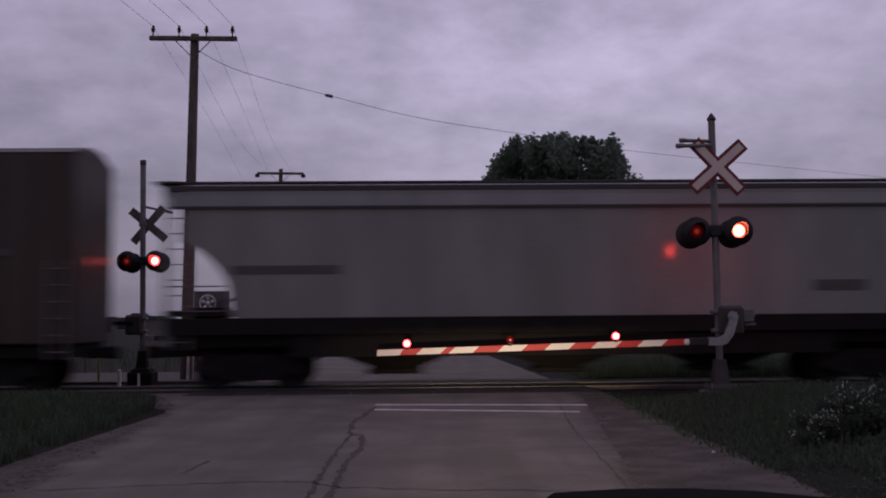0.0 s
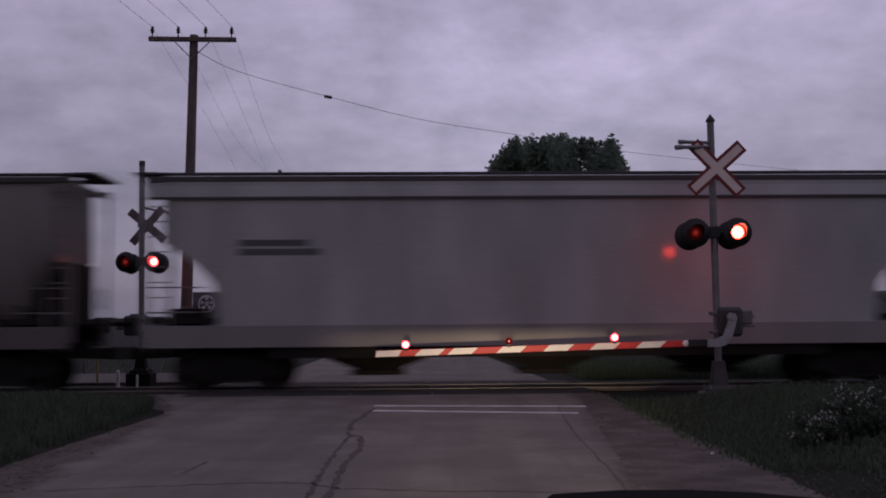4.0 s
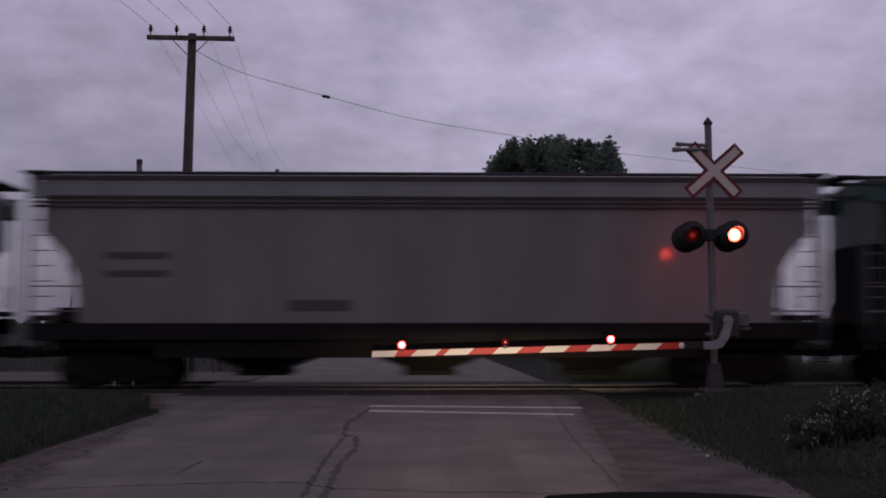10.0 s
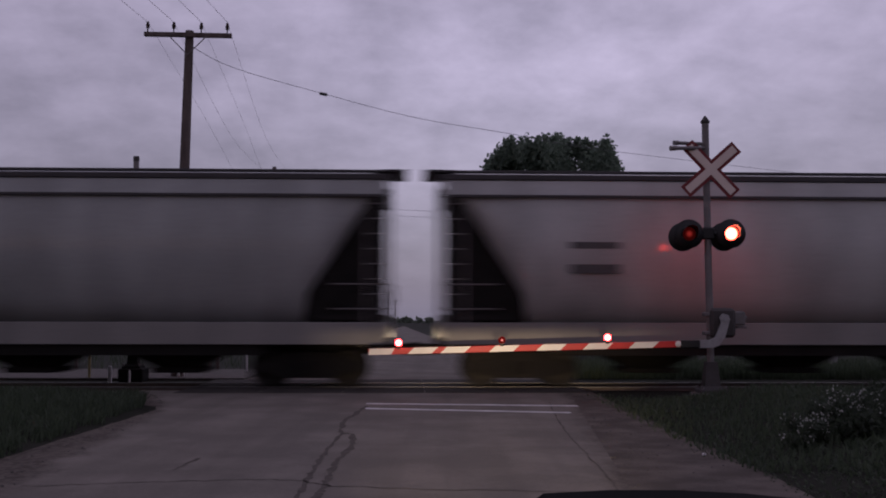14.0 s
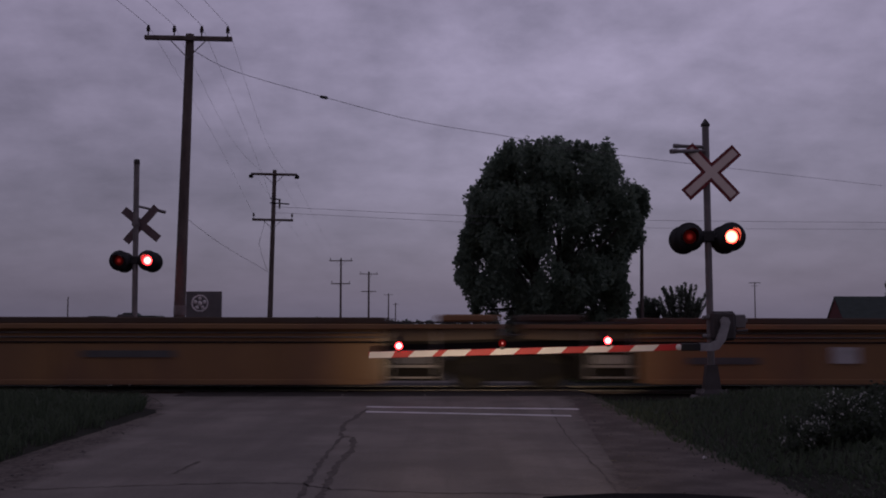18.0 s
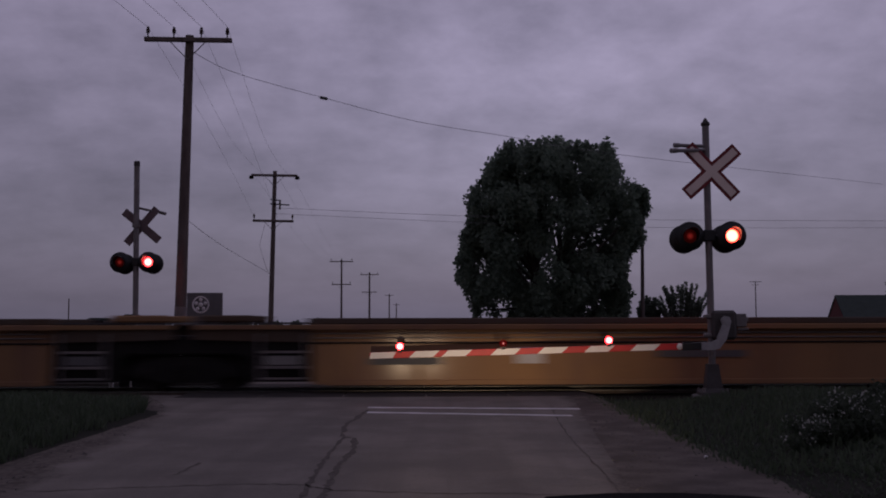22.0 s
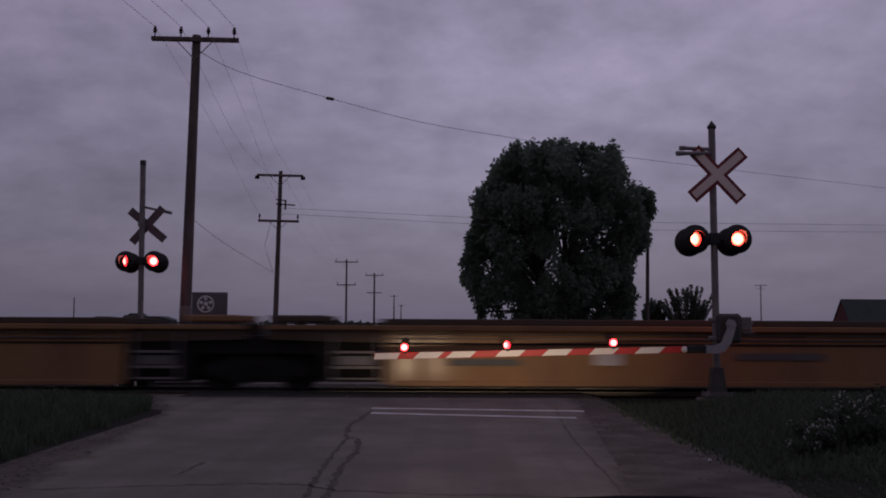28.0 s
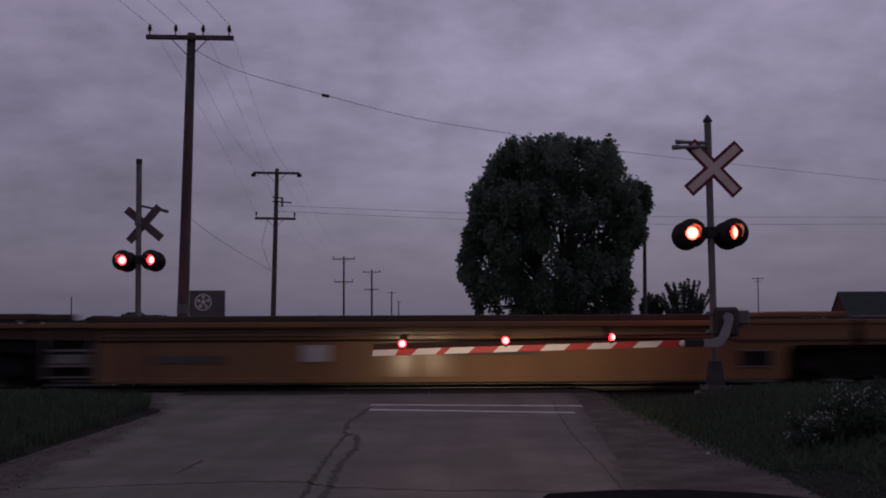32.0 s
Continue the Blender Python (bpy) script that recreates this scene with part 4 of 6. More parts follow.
# half-widths of the poplar's crown by height
CROWN_Z = (1.0, 2.1, 2.8, 3.6, 4.4, 5.1, 6.2, 7.6, 8.6, 9.5, 10.3, 11.1, 11.8, 12.3)
CROWN_LEFT = (-2.0, -2.6, -4.2, -4.6, -5.25, -5.3, -5.0, -4.7, -4.6, -3.95, -3.35, -2.8, -1.9, 0.4)
CROWN_RIGHT = (4.3, 4.6, 4.55, 4.3, 4.2, 4.4, 4.9, 5.1, 4.6, 4.0, 3.75, 3.5, 3.0, 2.0)


def leaf_lobes(lobes, per, size, seed):
    """Pointed clumps of small leaves; lobe = (x, y, z, radius, height, lean along x)."""
    rng = np.random.default_rng(seed)
    c = np.repeat(np.array(lobes), per, axis=0)
    n = len(c)
    d = rng.normal(size=(n, 3))
    d /= np.linalg.norm(d, axis=1)[:, None]
    k = rng.uniform(0.0, 1.0, n) ** 0.40
    taper = np.where(d[:, 2] > 0, 1 - 0.45 * d[:, 2], 1.0)
    r = c[:, 3] * k * taper
    p = np.stack([c[:, 0] + d[:, 0] * r + c[:, 5] * d[:, 2] * c[:, 4] * k, c[:, 1] + d[:, 1] * r, c[:, 2] + d[:, 2] * c[:, 4] * k], axis=1)
    p += rng.normal(size=(n, 3)) * 0.05
    u = rng.normal(size=(n, 3)) + d * 0.6
    u[:, 2] -= 0.5
    u /= np.linalg.norm(u, axis=1)[:, None]
    w = np.cross(u, rng.normal(size=(n, 3)))
    w /= np.linalg.norm(w, axis=1)[:, None]
    s = size * rng.uniform(0.6, 1.3, n)[:, None]
    q = np.stack([p - u * s, p + w * s * 0.7, p + u * s, p - w * s * 0.7], axis=1).reshape(-1, 3)
    me = bpy.data.meshes.new("leaves")
    me.from_pydata(q.tolist(), [], (np.arange(n * 4).reshape(-1, 4)).tolist())
    return me


def poplar(x, y):
    t = thing("poplar_tree", "big dark leafy poplar with gaps in its crown", "tree", at=Matrix.Translation((x, y, 0)))
    rnd = random.Random(7)
    for foot, top, r0 in (((-1.0, 0, -0.3), (-0.8, 0, 4.2), 0.34), ((0.8, 0.3, -0.3), (0.6, 0.2, 4.6), 0.36), ((2.6, -0.3, -0.3), (2.3, -0.2, 3.9), 0.26)):
        s = Shape()
        limb(s, foot, top, r0, r0 * 0.75, 4, rnd)
        part("trunk", s, BARK, t, "grey-brown trunk")
    lobes = []
    # lobes along the ragged outline, tips turned up and outward
    z = 2.6
    while z < 11.5:
        for side, edges in ((-1, CROWN_LEFT), (1, CROWN_RIGHT)):
            e = float(np.interp(z, CROWN_Z, edges))
            r = rnd.uniform(0.38, 0.62)
            lobes.append((e - side * (r * 0.75 + rnd.uniform(-0.12, 0.30)), rnd.uniform(-1.4, 1.4), z - 0.25, r, r * rnd.uniform(1.1, 1.6), side * 0.25))
        z += rnd.uniform(0.30, 0.52)
    for i in range(11):
        px = -2.0 + i * 0.46
        lobes.append((px, rnd.uniform(-1.0, 1.0), 11.33 - 0.10 * abs(px - 0.6) + 0.06 * math.sin(i * 2.4), rnd.uniform(0.36, 0.5), rnd.uniform(0.62, 0.8), 0.0))
    # the side bough, and the one that hangs low over the gap
    for i in range(9):
        lobes.append((5.0 + rnd.uniform(-0.3, 0.3), rnd.uniform(-0.8, 0.8), 6.3 + 0.32 * i, 0.38, 0.6, 0.1))
    lobes += [(5.1, 0.1, 8.75, 0.26, 0.55, 0.05), (-4.25, 0.2, 2.75, 0.36, 0.8, 0.0), (-4.1, 0, 2.25, 0.24, 0.5, 0.0), (-4.5, 0.3, 3.4, 0.4, 0.6, 0.0)]
    tries = 0
    while len(lobes) < 360 and tries < 20000:
        tries += 1
        z = rnd.uniform(1.0, 11.0)
        lo, hi = float(np.interp(z, CROWN_Z, CROWN_LEFT)), float(np.interp(z, CROWN_Z, CROWN_RIGHT))
        a, b = rnd.uniform(-0.93, 0.93), rnd.uniform(-1, 1)
        px = (lo + hi) / 2 + a * (hi - lo) / 2
        deep = 3.6 * math.sqrt(max(0.05, 1 - a * a)) * (0.75 if z > 10.5 or z < 2.5 else 1.0)
        if z < 3.4 and px < -1.9:
            continue
        if noise.noise((px * 0.75 + 2.3, b * 1.2, z * 0.75 + 7.7)) < -0.46:
            continue
        lobes.append((px, b * deep, z, rnd.uniform(0.55, 0.85), rnd.uniform(0.7, 1.1), 0.12 * a))
    s = Shape()
    for cx, cy, cz, *_ in lobes[::6]:
        st = (-0.8 if cx < 0 else 0.6, 0.1, 2.4 + 0.3 * max(0, cz - 3))
        limb(s, st, (cx, cy, cz), 0.10, 0.02, 3, rnd)
    part("limb", s, BARK, t)
    tagged(part("crown", leaf_lobes(lobes, 235, 0.118, 11), LEAF, t, "dense dark green leaves in ragged pointed clumps"), kind="stuff")


poplar(6.0, 60)


def spiky_bush(x, y, h, w, seed, label):
    b = thing("shrub", label, "shrub", "shrubs by the house", Matrix.Translation((x, y, 0)))
    rnd = random.Random(seed)
    s = Shape()
    tips = []
    for i in range(54):
        a = rnd.uniform(-1, 1)
        k_ = rnd.uniform(0.6, 1.0)
        top = (math.sin(a * 1.15) * w * k_ * 1.05, rnd.uniform(-0.5, 0.5) * w, 0.9 + (h - 0.9) * k_ * math.cos(a * 0.95))
        part("stem", Shape().tube((a * 0.25, 0, -0.2), top, 0.045, 0.012, 5, False), BARK, b)
        foot = Vector((a * 0.25, 0, 0.6))
        for q in (0.35, 0.5, 0.62, 0.72, 0.8, 0.87, 0.93, 0.98, 1.03):
            p = foot.lerp(Vector(top), q)
            tips.append((p.x, p.y, p.z, 0.11 if q > 0.6 else 0.26))
    tagged(part("foliage", leaves(tips, 16, 1.0, 0.085, seed), LEAF_DARK, b), kind="stuff")


spiky_bush(15.6, 70, 4.2, 1.9, 3, "dark shrub with upright spiky branches")
spiky_bush(13.6, 71, 3.2, 0.8, 5, "small dark pointed shrub beside the house")


def clump_tree(x, y, h, w, seed, label, n=40):
    t = thing("tree", label, "tree", "", Matrix.Translation((x, y, 0)))
    rnd = random.Random(seed)
    part("trunk", Shape().tube((0, 0, -0.3), (0, 0, h * 0.6), 0.2, 0.1, 8), BARK, t)
    c = []
    for i in range(n):
        a = rnd.uniform(0, 2 * math.pi)
        q = rnd.random() ** 0.5
        z = rnd.uniform(0.25, 1)
        c.append((math.cos(a) * q * w * (1.1 - 0.6 * z), math.sin(a) * q * w * 0.8, z * h, h * 0.13))
    tagged(part("crown", leaves(c, 60, 1.0, 0.26, seed), LEAF_DARK, t), kind="stuff")


clump_tree(34.2, 79, 5.0, 3.0, 21, "dark tree crown standing behind the house roof")

far = []
rnd = random.Random(4)
for i in range(260):
    x = rnd.uniform(-330, 300)
    far.append((x, rnd.uniform(600, 640), rnd.uniform(0.0, 0.9 + 3.2 * max(0, noise.noise((x * 0.02, 3, 0)))), 2.6))
tagged(part("far_woods", leaves(far, 40, 1.0, 1.7, 31), LEAF_DARK, None, "low dark line of woods on the horizon"), category="woods", kind="stuff")

# small farm buildings on the horizon
for x, y, w, h in ((-205, 640, 9, 5.5), (-186, 640, 6, 7.5), (-82, 300, 5, 3.5)):
    b = thing("barn", "tiny dark farm building on the horizon", "building", "far farm buildings", Matrix.Translation((x, y, 0)))
    part("wall", Shape().box(-w, w, -4, 4, -0.5, h * 0.7), GREY_BOARD, b)
    part("roof", Shape().slab([(-w - 0.4, h * 0.7), (w + 0.4, h * 0.7), (w * 0.5, h), (-w * 0.5, h)], -4.4, 4.4), SHINGLE, b)
mast = thing("thin_mast", "thin distant pole on the horizon", "pole", at=Matrix.Translation((-42, 120, 0)))
part("pole", Shape().tube((0, 0, -0.3), (0, 0, 4.4), 0.09, 0.06, 8), POLE_WOOD, mast)

house = thing("house", "dark red house with a green shingle roof", "house", at=Matrix.Translation((28.25, 75, 0)))
part("wall", Shape().slab([(-0.15, -0.4), (8, -0.4), (8, 1.7), (-0.15, 1.7)], 0, 3.4), BRICK, house)
part("gable", Shape().loft([[(-0.15, 0, 1.7), (-0.15, 3.4, 1.7), (-0.15, 1.7, 3.36)], [(0.1, 0, 1.7), (0.1, 3.4, 1.7), (0.1, 1.7, 3.36)]]), BRICK, house)
part("roof", Shape().loft([[(-0.2, -0.3, 1.52), (-0.2, 1.7, 3.48), (-0.2, 3.7, 1.52), (-0.2, 3.7, 1.40), (-0.2, 1.7, 3.36), (-0.2, -0.3, 1.40)],
                           [(8.3, -0.3, 1.52), (8.3, 1.7, 3.48), (8.3, 3.7, 1.52), (8.3, 3.7, 1.40), (8.3, 1.7, 3.36), (8.3, -0.3, 1.40)]]), SHINGLE, house)
aerial = thing("aerial", "thin television aerial on a tall pipe", "aerial", at=Matrix.Translation((26.25, 90, 0)))
part("pipe", Shape().tube((0, 0, -0.2), (0, 0, 5.0), 0.06, 0.04, 8), GALV, aerial)
part("crossbar", Shape().tube((-0.5, 0, 4.95), (0.5, 0, 4.95), 0.03, n=6).tube((-0.3, 0, 4.7), (0.3, 0, 4.7), 0.02, n=6), GALV, aerial)


def grass(name, spots, seed, hmin, hmax, label, lean=0.35):
    """Blades as thin bent triangles rooted on the verge."""
    rng = random.Random(seed)
    v, f = [], []
    for x, y in spots:
        z = bank_height(x, y) - 0.02
        h = rng.uniform(hmin, hmax)
        a = rng.uniform(0, 2 * math.pi)
        w = rng.uniform(0.008, 0.018)
        dx, dy = math.cos(a) * w, math.sin(a) * w
        bx, by = rng.gauss(0, lean) * h, rng.gauss(0, lean) * h
        i = len(v)
        v += [(x - dx, y - dy, z), (x + dx, y + dy, z), (x + bx * 0.35 + dx * 0.8, y + by * 0.35 + dy * 0.8, z + h * 0.6),
              (x + bx * 0.35 - dx * 0.8, y + by * 0.35 - dy * 0.8, z + h * 0.6), (x + bx, y + by, z + h * 0.95)]
        f += [(i, i + 1, i + 2, i + 3), (i + 3, i + 2, i + 4)]
    me = bpy.data.meshes.new(name)
    me.from_pydata(v, [], f)
    return tagged(part(name, me, BLADE, None, label), category="grass", kind="stuff")


rg = random.Random(12)
left, right, edge = [], [], []
while len(left) < 34000:
    y = rg.uniform(8.5, 22.2)
    x = rg.uniform(-13, -4.0)
    if x < road_left(y) - max(0.2, 0.78 - 0.058 * (y - 11.9)) - 0.2 * noise.noise((0, y * 1.5, 2)):
        left.append((x, y))
while len(right) < 34000:
    y = rg.uniform(8.5, 22.0)
    x = rg.uniform(2.6, 12)
    if x > 2.95 + 0.12 * max(0, 12.6 - y) ** 2 + 0.25 * noise.noise((3, y * 1.5, 2)):
        right.append((x, y))
grass("grass_verge", left, 1, 0.07, 0.31, "dark green grass verge beside the road")
grass("grass_verge", right, 2, 0.03, 0.17, "dark green grass verge round the signal mast")
fringe = []
while len(fringe) < 9000:
    y = rg.uniform(8.0, 13.0)
    x = rg.uniform(2.3, 6.0)
    if rg.random() < min(1.0, max(0.06, (x - 2.4) * 0.5)):
        fringe.append((x, y))
grass("short_grass", fringe, 4, 0.015, 0.07, "short sparse dark grass on the dirt shoulder", 0.8)
beyond = [(rg.uniform(-40, 40), rg.uniform(29, 60)) for i in range(9000)]
beyond = [(x, y) for x, y in beyond if not (-6 < x < 3.2) and not (x < -5 and y < 34)]
grass("grass_beyond", beyond, 3, 0.2, 0.6, "rough grass beyond the rails")
belt = [(rg.uniform(3.6, 17), rg.uniform(29.2, 33.5)) for i in range(14000)]
grass("undergrowth", belt, 6, 0.22, 0.62, "dense dark undergrowth along the far side of the rails")


def weed(x, y, h, seed, flowers):
    z = bank_height(x, y)
    w = thing("flowering_weed" if flowers else "tall_weed", "tall weed with small white flowers" if flowers else "tall dark weed in the verge", "weed", "weeds in the verge", Matrix.Translation((x, y, z)))
    rnd = random.Random(seed)
    spots, tops = [], []
    for i in range(7):
        a = rnd.uniform(0, 6.28)
        tip = (math.cos(a) * 0.3 * rnd.random(), math.sin(a) * 0.3 * rnd.random(), h * rnd.uniform(0.65, 1))
        part("stem", Shape().tube((0, 0, -0.03), tip, 0.008, 0.004, 5, False), BLADE, w)
        spots += [(tip[0] * k, tip[1] * k, tip[2] * k, 0.10) for k in (0.3, 0.5, 0.7, 0.85)]
        tops.append((*tip, 0.055))
    tagged(part("foliage", leaves(spots, 6, 1.0, 0.033, seed), WEED_LEAF, w), kind="stuff")
    if flowers:
        tagged(part("flower_head", leaves(tops, 5, 1.0, 0.018, seed + 1), PETAL, w, "small white flower heads"), kind="stuff")


rw = random.Random(5)
for i in range(17):                # leafy weeds without flowers
    y = rw.uniform(11.6, 15.0)
    u = rw.uniform(0.35, 0.425)
    weed(y * u, y, rw.uniform(0.14, 0.27) + 1.8 * (u - 0.35), 100 + i, False)
for i in range(12):                # a slanting drift of small white flowers
    y = rw.uniform(11.8, 12.8)
    k = i / 11
    weed(y * (0.382 - 0.048 * k) + rw.uniform(-0.12, 0.12), y, 0.50 - 0.34 * k + rw.uniform(-0.05, 0.05), 160 + i, True)
tagged(part("pebble", Shape().lathe([(0.001, 0.02), (0.018, 0.014), (0.024, 0), (0.018, -0.012), (0.001, -0.02)], origin=(2.98, 12.3, -0.02), axis=(0, 0, 1), n=8), PALE_MARK, None, "small pale stone on the gravel"), category="stone")

# loose stones along both edges of the asphalt
stones = Shape()
rs = random.Random(31)
for i in range(420):
    y = rs.uniform(7.5, 22.5)
    if i % 3:
        x = road_right(y) + abs(rs.gauss(0.35, 0.42))
    else:
        x = road_left(y) - abs(rs.gauss(0.3, 0.3))
    a = rs.uniform(0.006, 0.020) * (0.7 + 0.02 * y)
    z = -0.016 if road_left(y) < x < road_right(y) else -0.026
    k = [rs.uniform(0.6, 1.3) for j in range(6)]
    stones.add([(x + a * k[0], y, z + a * 0.2), (x, y + a * k[1], z + a * 0.25), (x - a * k[2], y, z + a * 0.2), (x, y - a * k[3], z + a * 0.15), (x, y, z + a * 0.7 * k[4]), (x, y, z - a)],
               [(0, 1, 4), (1, 2, 4), (2, 3, 4), (3, 0, 4), (1, 0, 5), (2, 1, 5), (3, 2, 5), (0, 3, 5)])
tagged(part("loose_gravel", stones, STONE, None, "scattered loose gravel along the edges of the road"), category="gravel", kind="stuff")

# ---- the waiting car, of which only the bonnet's edge shows ----
CAR_X = 0.35                     # the driver sits left of the middle
hood_car = thing("waiting_car", "black bonnet of the waiting car with lit headlamps", "car")
s = Shape()
rows_ = []
for j, (y, z) in enumerate(((0.75, 1.13), (1.0, 1.135), (1.3, 1.12), (1.6, 1.075), (1.85, 1.0), (2.0, 0.88), (2.02, 0.6))):
    rows_.append([(CAR_X - 0.85 + 0.1 * i - 0.05, y - 0.002 * (i - 8.5) ** 2, z - 0.0022 * (i - 8.5) ** 2 + (0.0, 0.06, 0.14, 0.176, 0.12, 0.0, 0.0)[j] * min(1.0, max(0.0, (CAR_X - 0.84 + 0.1 * i) / 0.16))) for i in range(18)])
n = 18
s.add([p for r in rows_ for p in r], [(j * n + i, j * n + i + 1, (j + 1) * n + i + 1, (j + 1) * n + i) for j in range(len(rows_) - 1) for i in range(n - 1)], True)
part("bonnet", s, CAR_PAINT, hood_car, "black bonnet")
part("front", Shape().box(CAR_X - 0.85, CAR_X + 0.85, 1.2, 1.93, 0.25, 0.62, 0.05), CAR_PAINT, hood_car)
for sx in (-0.27, 0.97):
    lamp = part("headlamp", Shape().lathe([(0.001, 0.0), (0.07, 0.0), (0.075, -0.03)], origin=(sx, 2.03, 0.55), axis=(0, 1, 0), n=16), GLASS_LAMP, hood_car, "lit headlamp")
    part("lamp_bezel", Shape().lathe([(0.078, -0.03), (0.095, -0.03), (0.095, 0.012), (0.078, 0.012)], origin=(sx, 2.03, 0.55), axis=(0, 1, 0), n=16), ALU, lamp)
    # added box, out of view, that keeps the beam below the car bodies
    part("dip_shutter", Shape().box(sx - 0.10, sx + 0.10, 2.225, 2.23, 0.5549, 0.68).box(sx - 0.10, sx + 0.10, 2.0, 2.225, 0.672, 0.68).box(sx - 0.105, sx - 0.10, 2.0, 2.23, 0.50, 0.68).box(sx + 0.10, sx + 0.105, 2.0, 2.23, 0.50, 0.68),
         CAR_PAINT, lamp, "unseen box added before the headlamp to cut off its upper beam")
for sx in (CAR_X - 0.75, CAR_X + 0.75):
    part("tyre", Shape().lathe([(0.2, -0.1), (0.32, -0.1), (0.335, 0), (0.32, 0.1), (0.2, 0.1)], origin=(sx, 1.3, 0.31), axis=(1, 0, 0), n=20), BLACK, hood_car)


# ---- the train ----
CARS = []                        # (thing, place of its left end along the track at the start)
HALF = 1.52                      # half a car's width


def car(name, s, label, category="railway car", group="cars of the freight train"):
    c = thing(name, label, category, group, TRACK @ Matrix.Translation((s, 0, 0)))
    CARS.append((c, s))
    return c


def side_frame():
    s = Shape()
    for y in (-1.0, 1.0):
        s.slab([(-1.22, 0.34), (-1.22, 0.56), (-0.95, 0.62), (-0.55, 0.78), (0.55, 0.78), (0.95, 0.62), (1.22, 0.56), (1.22, 0.34), (0.86, 0.30), (0.5, 0.20), (-0.5, 0.20), (-0.86, 0.30)], y - 0.07, y + 0.07)
        for x in (-0.14, 0.0, 0.14):
            s.tube((x, y - 0.09, 0.30), (x, y - 0.09, 0.58), 0.06, n=8)
        for x in (-0.89, 0.89):
            s.lathe([(0.001, 0.09), (0.12, 0.09), (0.14, 0.0)], origin=(x, y, 0.42), axis=(0, -1 if y < 0 else 1, 0), n=12)
    return s.box(-0.22, 0.22, -1.05, 1.05, 0.45, 0.80, 0.03)


def wheelset():
    s = Shape()
    for y in (-GAUGE, GAUGE):
        o = 1 if y > 0 else -1
        s.lathe([(0.09, y * o - 0.07), (0.30, y * o - 0.03), (0.36, y * o - 0.06), (0.445, y * o - 0.075), (0.42, y * o - 0.045), (0.415, y * o + 0.06), (0.34, y * o + 0.06), (0.30, y * o + 0.0), (0.11, y * o + 0.05), (0.09, y * o + 0.08)],
                axis=(0, o, 0), n=26)
    return s.tube((0, -0.95, 0), (0, 0.95, 0), 0.085, n=12)


def truck(parent, x):
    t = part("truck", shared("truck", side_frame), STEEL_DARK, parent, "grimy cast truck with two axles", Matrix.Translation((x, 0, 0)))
    for dx in (-0.89, 0.89):
        part("wheelset", shared("wheelset", wheelset), WHEEL, t, at=Matrix.Translation((dx, 0, 0.42)))


def couplers(parent, length):
    for x, d in ((0, -1), (length, 1)):
        part("coupler", shared("coupler", lambda: Shape().box(-0.2, 0.42, -0.08, 0.08, 0.70, 0.95, 0.02).box(0.34, 0.62, -0.16, 0.14, 0.68, 0.98, 0.04)), STEEL_DARK, parent,
             at=Matrix.Translation((x, 0, 0)) @ pose(0, 0, 0, 0, 0, 0 if d > 0 else 180))


def ladder(w, h, n):
    s = Shape()
    for y in (-w / 2, w / 2):
        s.box(-0.02, 0.02, y - 0.02, y + 0.02, 0, h)
    for i in range(n):
        z = h * (i + 0.5) / n
        s.tube((0, -w / 2, z), (0, w / 2, z), 0.014, n=5)
    return s


def side_ladder(parent, x, y, z0, h, key):
    part("ladder", shared("ladder_" + key, lambda: ladder(0.42, h, int(h / 0.33))), GALV, parent, at=Matrix.Translation((x, y, z0)) @ pose(0, 0, 0, 0, 0, 90))


def marks(parent, specs, y, material_default=None):
    """Unreadable writing and plates on the near side: bars (x0, x1, z0, z1, material)."""
    for x0, x1, z0, z1, m in specs:
        bars = Shape()
        rows = max(1, round((z1 - z0) / 0.22))
        for i in range(rows):
            a = z0 + (z1 - z0) * i / rows
            b = z0 + (z1 - z0) * (i + 0.72) / rows if rows > 1 else z1
            bars.box(x0, x1 - (0.15 * (x1 - x0) if i % 2 else 0), y - 0.006, y - 0.002, a, b)
        part("stencil", bars, m, parent, "illegible painted lettering")


